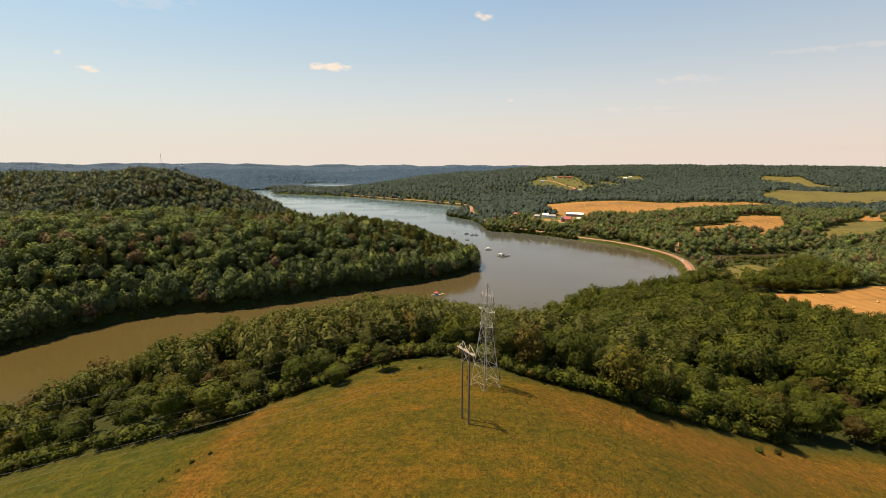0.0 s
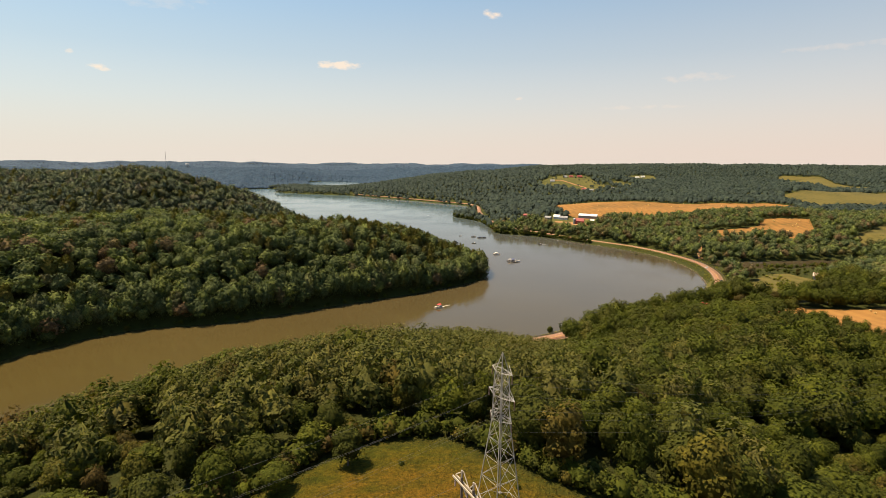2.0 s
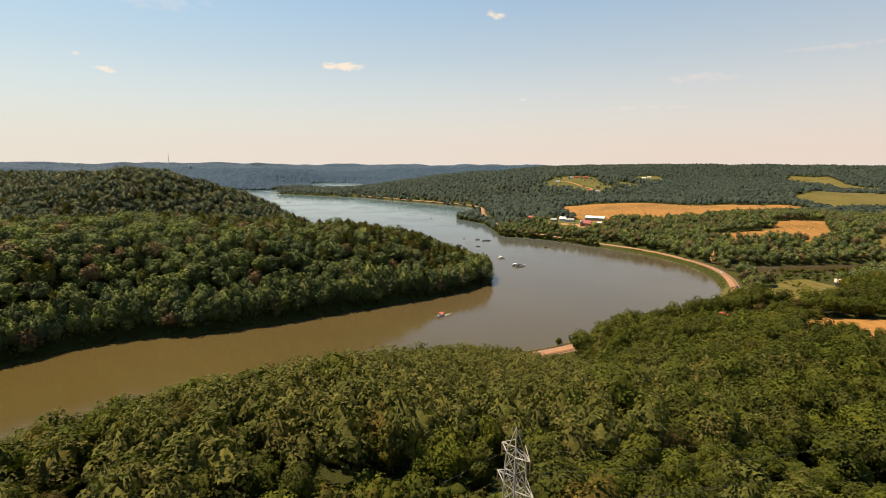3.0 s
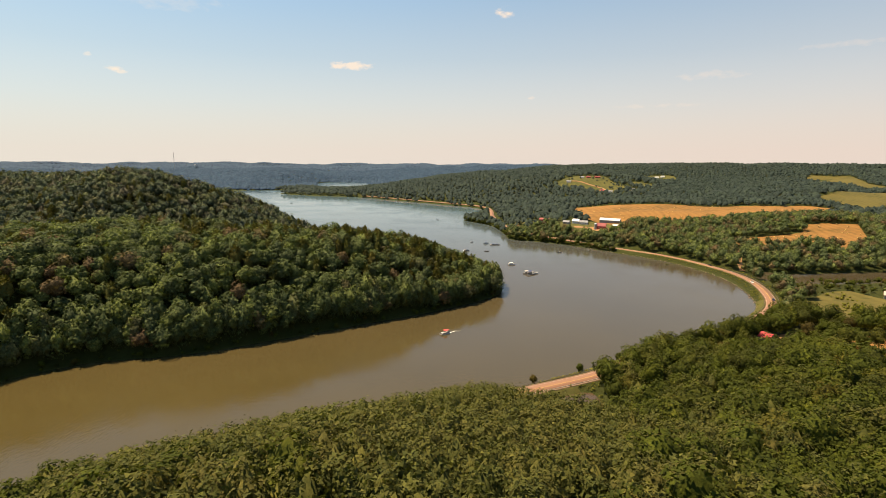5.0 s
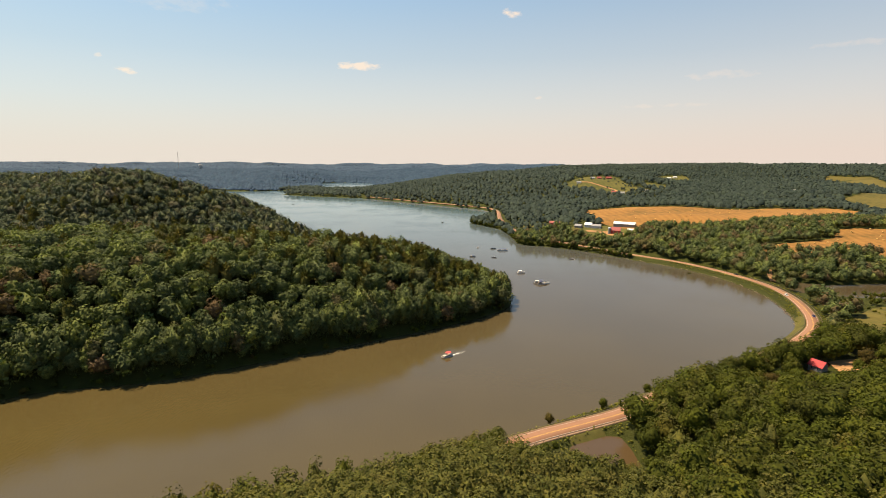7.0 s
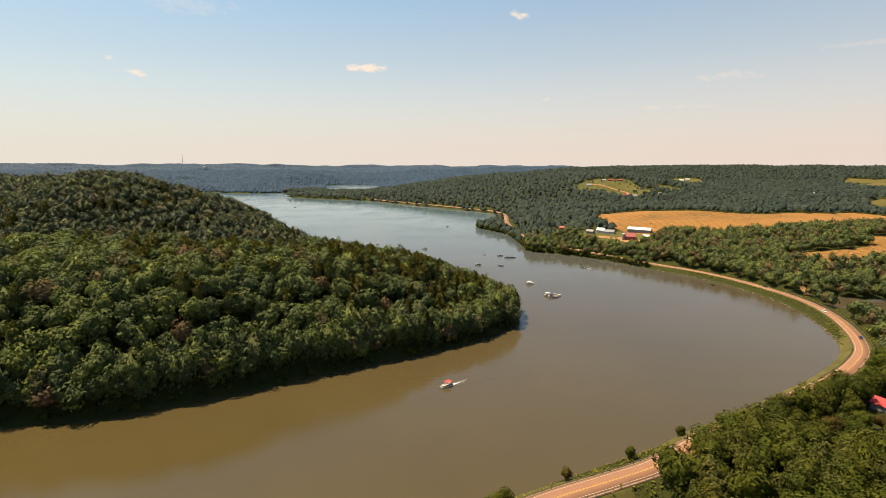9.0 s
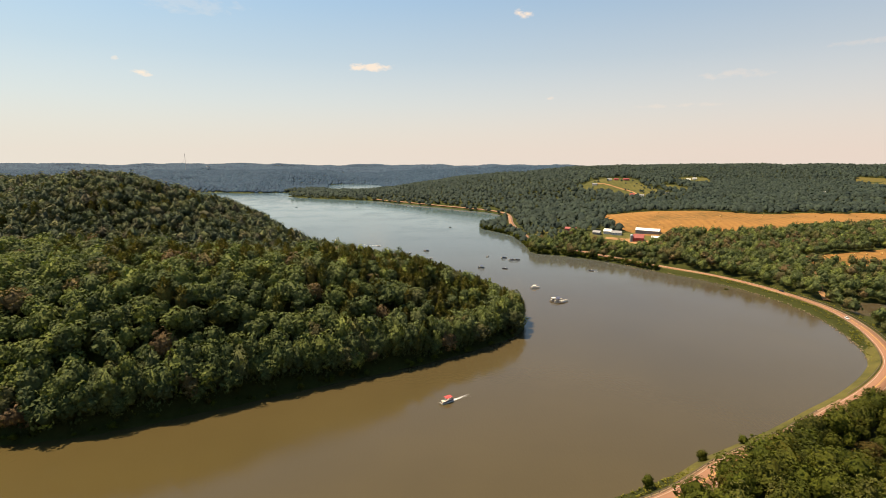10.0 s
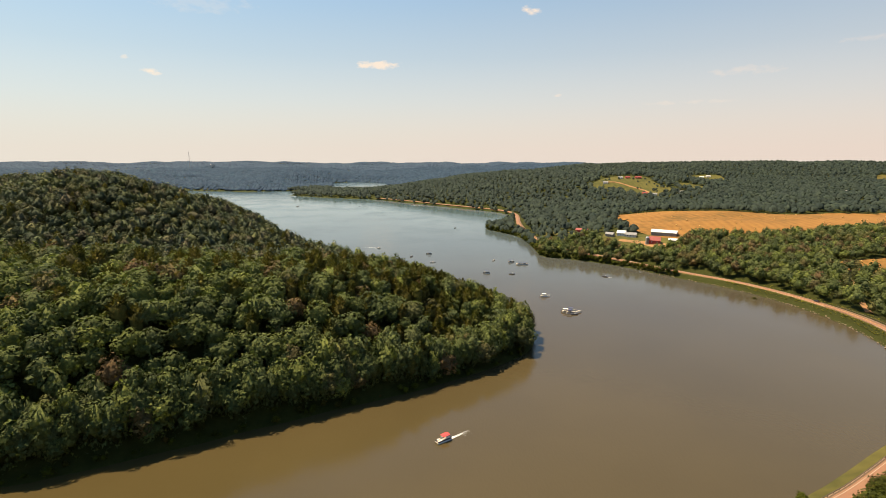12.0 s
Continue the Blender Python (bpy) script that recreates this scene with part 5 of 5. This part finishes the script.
building("cabin", 192, 403, -62, (6.6, 5.6), 3.2, 5.6, GREY_WOOD, RED_METAL, "small cabin with a bright red metal roof among trees", "house", 2, 1)
building("shed", 226, 371, -40, (7, 5), 2.6, 4.3, GREY_WOOD, RED_METAL, "small lawn shed with a red metal roof", "shed", 1, 1)
building("long_barn", 345, 490, -38, (22, 8), 2.6, 4.8, GREY_WOOD, plain("pinkish_roof", (0.44, 0.30, 0.22), 0.6, 0, 0.8, 0.12), "long grey barn with a weathered pinkish roof", "barn", 4, 1)
building("house", 615, 831, -20, (15, 9), 4.0, 7.0, WHITE, GREY_ROOF, "white house with a grey roof among hedgerow trees", "house", 3, 1)
for x, y, yaw, size, red, label in ((337, 1474, 5, (12, 8), 1, "red-roofed farm building on the hilltop"), (362, 1477, 0, (16, 9), 1, "red-roofed farm building on the hilltop"),
                                    (320, 1472, -8, (12, 9), 0, "grey-roofed white house on the hilltop"), (278, 1436, -15, (13, 8), 0, "grey-roofed white house on the hilltop"),
                                    (341, 1346, -10, (11, 7), 1, "dull red farm building on the slope"), (356, 1332, -10, (14, 9), 0, "grey-roofed white house on the hilltop"),
                                    (398, 1341, 0, (11, 8), 0, "white house on the slope"), (414, 1343, 8, (10, 8), 0, "white house on the slope")):
    building("house", x, y, yaw, (size[0] * 0.85, size[1] * 0.8), 3.2, 5.6, WHITE if not red else RED_WOOD, RUST_ROOF if red else GREY_ROOF, label, "house", 2, 1, group="hilltop farm buildings")
for x, y in ((686, 1923), (708, 1929), (819, 1585), (832, 1572), (846, 1566), (860, 1556), (874, 1549)):
    building("house", x, y, x % 40 - 20, (13, 8), 4.0, 6.6, WHITE, WHITE_METAL, "small white house in the distant valley", "house", 1, 1, group="distant houses")


def silo(x, y):
    t = thing("silo", pose(x, y, land(x, y)), "grey concrete farm silo with a domed cap", "silo")
    bar("tower", (0, 0, -1), (0, 0, 8.6), 2.1, GREY_WOOD, t, "", 18)
    bm = bmesh.new()
    bmesh.ops.create_uvsphere(bm, u_segments=16, v_segments=6, radius=2.35, matrix=Matrix.Translation((0, 0, 8.6)) @ Matrix.Diagonal((0.9, 0.9, 0.6, 1)))
    part("cap", bm, ALUMINIUM, t, "metal dome")
    for k in range(4):
        bar("hoop", (0, 0, 1.5 + 2 * k), (0, 0, 1.62 + 2 * k), 2.16, STEEL, t, "", 18)


silo(201, 852)


def radio_mast(x, y, top):
    z = land(x, y)
    t = thing("radio_mast", pose(x, y, z), "thin distant radio mast on a wooded ridge", "mast")
    bar("mast", (0, 0, -2), (0, 0, top - z), 0.9, STEEL, t)
    for k in range(3):
        a = k * 2.09
        bar("guy", (math.cos(a) * 30, math.sin(a) * 30, 0), (0, 0, (top - z) * 0.8), 0.12, WIRE, t)


def water_tower(x, y):
    z = land(x, y) + 12
    t = thing("water_tower", pose(x, y, z - 12), "squat white water tank on a far ridge", "water tower")
    for k in range(4):
        a = k * 1.571 + 0.4
        bar("leg", (math.cos(a) * 6, math.sin(a) * 6, -1), (math.cos(a) * 5, math.sin(a) * 5, 15), 0.5, WHITE, t)
    bm = bmesh.new()
    bmesh.ops.create_cone(bm, cap_ends=True, segments=20, radius1=10, radius2=10, depth=7, matrix=Matrix.Translation((0, 0, 18)))
    bmesh.ops.bevel(bm, geom=[e for e in bm.edges if abs(e.verts[0].co.z - e.verts[1].co.z) < 0.1], offset=1.6, segments=3, affect="EDGES")
    part("tank", bm, WHITE, t)


radio_mast(-1445, 2580, 141)
water_tower(-1451, 2794)


# -- round bales on the hay fields --
def bales():
    rng = np.random.RandomState(31)
    bm = bmesh.new()
    bmesh.ops.create_cone(bm, cap_ends=True, segments=14, radius1=0.8, radius2=0.8, depth=1.5, matrix=Matrix.Translation((0, 0, 0.74)) @ Matrix.Rotation(radians(90), 4, "X"))
    bmesh.ops.bevel(bm, geom=[e for e in bm.edges if abs(e.verts[0].co.y - e.verts[1].co.y) < 0.01], offset=0.12, segments=2, affect="EDGES")
    mesh = bpy.data.meshes.new("hay_bale")
    bm.to_mesh(mesh)
    bm.free()
    mesh.materials.append(STRAW)
    for field, count, lift in ((BALE_FIELDS[0], 58, 0.6), (BALE_FIELDS[1], 24, 0.5), (BALE_FIELDS[2], 11, 0.5)):
        lo, hi = field.min(0), field.max(0)
        done = 0
        while done < count:
            p = rng.uniform(lo, hi)
            if inside(field, p[0], p[1]) and line_distance(field, p[0], p[1], True) > 4:
                ob = new("hay_bale", mesh)
                k = rng.uniform(0.95, 1.1)
                ob.matrix_world = pose(p[0], p[1], land(p[0], p[1]) + lift - 0.02, 0, 0, rng.uniform(0, 180)) @ Matrix.Diagonal((k, k, k, 1))
                tagged(ob, "round straw coloured hay bale lying on a mown field", "hay bale", "bales on the hay fields")
                done += 1


BALE_FIELDS = [CLEARINGS[k] for k in (1, 2, 3)]
bales()


# -- cars on the road --
def car(x, y, yaw, paint, label, wagon=False):
    z = float(road_level(y))
    t = thing("car", pose(x, y, z, 0, 0, yaw), label, "car", "cars on the road")
    bm = bmesh.new()
    box(bm, (0, 0, 0.62), (4.5, 1.8, 0.62))
    bmesh.ops.bevel(bm, geom=bm.edges[:], offset=0.16, segments=2, affect="EDGES")
    part("body", bm, paint, t)
    bm = bmesh.new()
    vs = box(bm, (-0.25, 0, 1.18), (2.7, 1.6, 0.58))
    for v in vs:
        if v.co.z > 1.2:
            v.co.x = -0.3 + (v.co.x + 0.3) * (0.92 if wagon and v.co.x < 0 else 0.66)
            v.co.y *= 0.84
    bmesh.ops.bevel(bm, geom=bm.edges[:], offset=0.05, segments=1, affect="EDGES")
    part("cabin", bm, GLASS, t, "dark tinted glass")
    part("roof", _box((-0.35, 0, 1.485), (1.7, 1.3, 0.05)), paint, t)
    for sx in (-1.4, 1.4):
        for sy in (-0.82, 0.82):
            w = bar("wheel", (sx, sy - 0.11, 0.33), (sx, sy + 0.11, 0.33), 0.33, RUBBER, t, "black tyre", 14)
            bar("rim", (sx, sy - 0.125, 0.33), (sx, sy + 0.125, 0.33), 0.19, ALUMINIUM, w, "", 10)
    for sy in (-0.6, 0.6):
        part("headlight", _box((2.24, sy, 0.72), (0.06, 0.34, 0.16)), WHITE, t)
        part("tail_light", _box((-2.24, sy, 0.76), (0.06, 0.3, 0.16)), RED_METAL, t)
    return t


def on_road(x, y, side):
    k = int(np.argmin(np.hypot(fine_road[:, 0] - x, fine_road[:, 1] - y)))
    d = fine_road[k + 1] - fine_road[k - 1]
    p = offset_line(fine_road, side)[k]
    return p[0], p[1], math.degrees(math.atan2(d[1], d[0]))


for x, y, side, paint, label, wagon in ((258, 516, 1.8, plain("blue_car_paint", (0.03, 0.06, 0.20), 0.25, 0.2, 1.0, 0.05), "dark blue sedan driving on the river road", False),
                                        (281, 573, -1.8, plain("white_car_paint", (0.70, 0.70, 0.68), 0.25, 0, 1.0, 0.05), "white wagon driving on the river road", True),
                                        (269, 650, 1.8, plain("dark_car_paint", (0.03, 0.03, 0.035), 0.25, 0.2, 1.0, 0.05), "dark car driving on the river road", False)):
    px, py, yaw = on_road(x, y, side)
    car(px, py, yaw if side > 0 else yaw + 180, paint, label, wagon)


# -- boats on the river --
def pontoon_boat(x, y, yaw, canopy, label, long=7.4, roof=True, wake=False, panel=None):
    t = thing("pontoon_boat", pose(x, y, 0, 0, 0, yaw), label, "boat", "boats on the river")
    for s in (-1, 1):
        bm = bmesh.new()
        rod(bm, (-long / 2, s * 0.95, 0.12), (long / 2 - 0.9, s * 0.95, 0.12), 0.34, 10)
        rod(bm, (long / 2 - 0.9, s * 0.95, 0.12), (long / 2, s * 0.95, 0.28), 0.34, 10, 0.06)
        part("pontoon", bm, ALUMINIUM, t)
    block("deck", (0, 0, 0.55), (long - 0.3, 2.5, 0.14), TAN_CLOTH, t)
    panel = panel or (WHITE if canopy is TAN_CLOTH else DARK_HULL)
    for s in (-1, 1):
        block("side_panel", (0, s * 1.22, 0.95), (long - 0.7, 0.06, 0.62), panel, t)
    for px in (-long / 2 + 0.3, long / 2 - 0.35):
        block("end_panel", (px, 0, 0.95), (0.06, 2.4, 0.62), panel, t)
    for px, sy in ((-2.4, 0.75), (-2.4, -0.75), (1.9, 0.75), (1.9, -0.75)):
        block("seat", (px, sy, 0.9), (1.5, 0.7, 0.55), TAN_CLOTH, t, "", 0, 0.08)
    block("helm", (0.2, -0.75, 1.05), (0.6, 0.6, 0.9), WHITE, t, "", 0, 0.06)
    if roof:
        for px in (-2.4, 0.6):
            for s in (-1, 1):
                bar("canopy_post", (px, s * 1.15, 1.2), (px, s * 1.15, 2.6), 0.03, ALUMINIUM, t)
        bm = bmesh.new()
        n = 8
        rows = []
        for k in range(n + 1):
            yy = -1.3 + 2.6 * k / n
            zz = 2.6 + 0.22 * math.cos(yy / 1.3 * 1.4)
            rows.append([bm.verts.new((px, yy, zz)) for px in (-2.7, 0.9)] + [bm.verts.new((px, yy, zz - 0.06)) for px in (0.9, -2.7)])
        for a, b in zip(rows, rows[1:]):
            for k in range(4):
                bm.faces.new((a[k], a[(k + 1) % 4], b[(k + 1) % 4], b[k]))
        bm.faces.new(rows[0])
        bm.faces.new(rows[-1][::-1])
        bmesh.ops.recalc_face_normals(bm, faces=bm.faces[:])
        part("canopy", bm, canopy, t)
    block("motor", (-long / 2 - 0.25, 0, 0.75), (0.5, 0.45, 0.9), DARK_HULL, t, "", 0, 0.1)
    if wake:
        trail(x, y, yaw, long, 10.0, 0.6)
    return t


def speed_boat(x, y, yaw, hull, label, long=5.6, wake=0.0):
    t = thing("motor_boat", pose(x, y, 0, 0, 0, yaw), label, "boat", "boats on the river")
    bm = bmesh.new()
    last = None
    for s, w, z in ((-0.5, 0.95, 0.0), (-0.1, 1.05, 0.0), (0.25, 0.9, 0.05), (0.42, 0.5, 0.2), (0.5, 0.08, 0.42)):
        px = s * long
        ring = [bm.verts.new(p) for p in ((px, -w, 0.75), (px, -w * 0.75, z), (px, 0, z - 0.25), (px, w * 0.75, z), (px, w, 0.75))]
        if last:
            for k in range(4):
                bm.faces.new((last[k], ring[k], ring[k + 1], last[k + 1]))
            bm.faces.new((last[4], ring[4], ring[0], last[0]))
        else:
            bm.faces.new(ring)
        last = ring
    bm.faces.new(last[::-1])
    bmesh.ops.recalc_face_normals(bm, faces=bm.faces[:])
    part("hull", bm, hull, t)
    block("cockpit", (-0.6, 0, 0.78), (long * 0.5, 1.5, 0.08), DARK_HULL, t)
    block("windscreen", (long * 0.17, 0, 1.0), (0.08, 1.5, 0.45), GLASS, t)
    for sy in (-0.4, 0.4):
        block("seat", (-0.5, sy, 1.0), (0.6, 0.5, 0.5), TAN_CLOTH, t, "", 0, 0.06)
    block("motor", (-long / 2 - 0.2, 0, 0.7), (0.45, 0.4, 0.8), DARK_HULL, t, "", 0, 0.08)
    if wake:
        trail(x, y, yaw, long, wake, 0.7)
    return t


def trail(x, y, yaw, long, length, width):
    """Broken foam behind a moving boat."""
    rng = np.random.RandomState(int(abs(x * 7 + y)))
    c, s = math.cos(radians(yaw)), math.sin(radians(yaw))
    vs, n = [], int(length * 9)
    for _ in range(n):
        u = rng.uniform() ** 1.6
        back, side = long / 2 + 0.3 + u * length, rng.normal() * (0.25 + u * width)
        r = rng.uniform(0.1, 0.34) * (1.2 - 0.7 * u)
        for k in range(3):
            a = rng.uniform(0, 0.9) + k * 2.09
            px, py = -back + math.cos(a) * r * 1.8, side + math.sin(a) * r
            vs.append((x + px * c - py * s, y + px * s + py * c, 0.03 + 0.01 * rng.uniform()))
    ob = triangles("boat_wake", vs, np.arange(3 * n).reshape(-1, 3), FOAM)
    tagged(ob, "thin trail of white foam behind a moving boat", "wake", kind="stuff")


pontoon_boat(-8, 428, 220, RED_CLOTH, "pontoon boat with a red canopy trailing a thin wake", 7.4, True, True)
# a raft of boats tied together in midstream
pontoon_boat(71.0, 616.5, 20, TAN_CLOTH, "dark pontoon boat with a cream canopy tied in a raft", 7.8, panel=DARK_HULL)
pontoon_boat(74.0, 613.3, 15, BLUE_CLOTH, "dark pontoon boat with navy canopy tied among others", 8.2)
pontoon_boat(79.3, 615.2, 30, TAN_CLOTH, "white pontoon boat with open deck tied among others", 6.4, False)
pontoon_boat(75.5, 618.8, 10, BLUE_CLOTH, "dark pontoon boat with navy canopy tied among others", 7.4)
speed_boat(76.0, 609.6, 200, DARK_HULL, "dark motor boat tied beside a raft of boats")
pontoon_boat(59, 658.5, 10, TAN_CLOTH, "white pontoon boat with a cream canopy at anchor", 8.4)
for x, y, yaw, hull, label, wake in ((16, 808, 60, WHITE, "small white motor boat at anchor", 0), (34, 740, 170, DARK_HULL, "dark motor boat drifting in midstream", 0),
                                     (127, 737, 150, DARK_HULL, "dark motor boat near the far bank", 5.0), (39, 553, 215, WHITE, "white motor boat moored under the shore trees", 0),
                                     (-83, 820, 250, DARK_HULL, "dark motor boat behind the peninsula", 0), (-53, 790, 10, WHITE, "white motor boat behind the peninsula", 0),
                                     (-204, 900, 285, WHITE, "white motor boat under way with a foam wake", 26.0), (-134, 872, 340, WHITE, "white motor boat under way with a foam wake", 24.0),
                                     (-450, 1402, 40, DARK_HULL, "small far boat on the upper river", 0), (-301, 1416, 80, DARK_HULL, "small far boat on the upper river", 0),
                                     (-179, 1456, 170, WHITE, "far white boat drawing a long wake", 34.0), (-47, 1071, 60, DARK_HULL, "small dark boat on the upper river", 0)):
    speed_boat(x, y, yaw, hull, label, 5.8, wake)
for x, y, yaw in ((36, 800, 20), (44, 788, 200), (51, 789, 15), (-64, 839, 170), (8, 742, 165)):
    pontoon_boat(x, y, yaw, BLUE_CLOTH, "dark pontoon boat with a navy canopy on the river", 7.0)
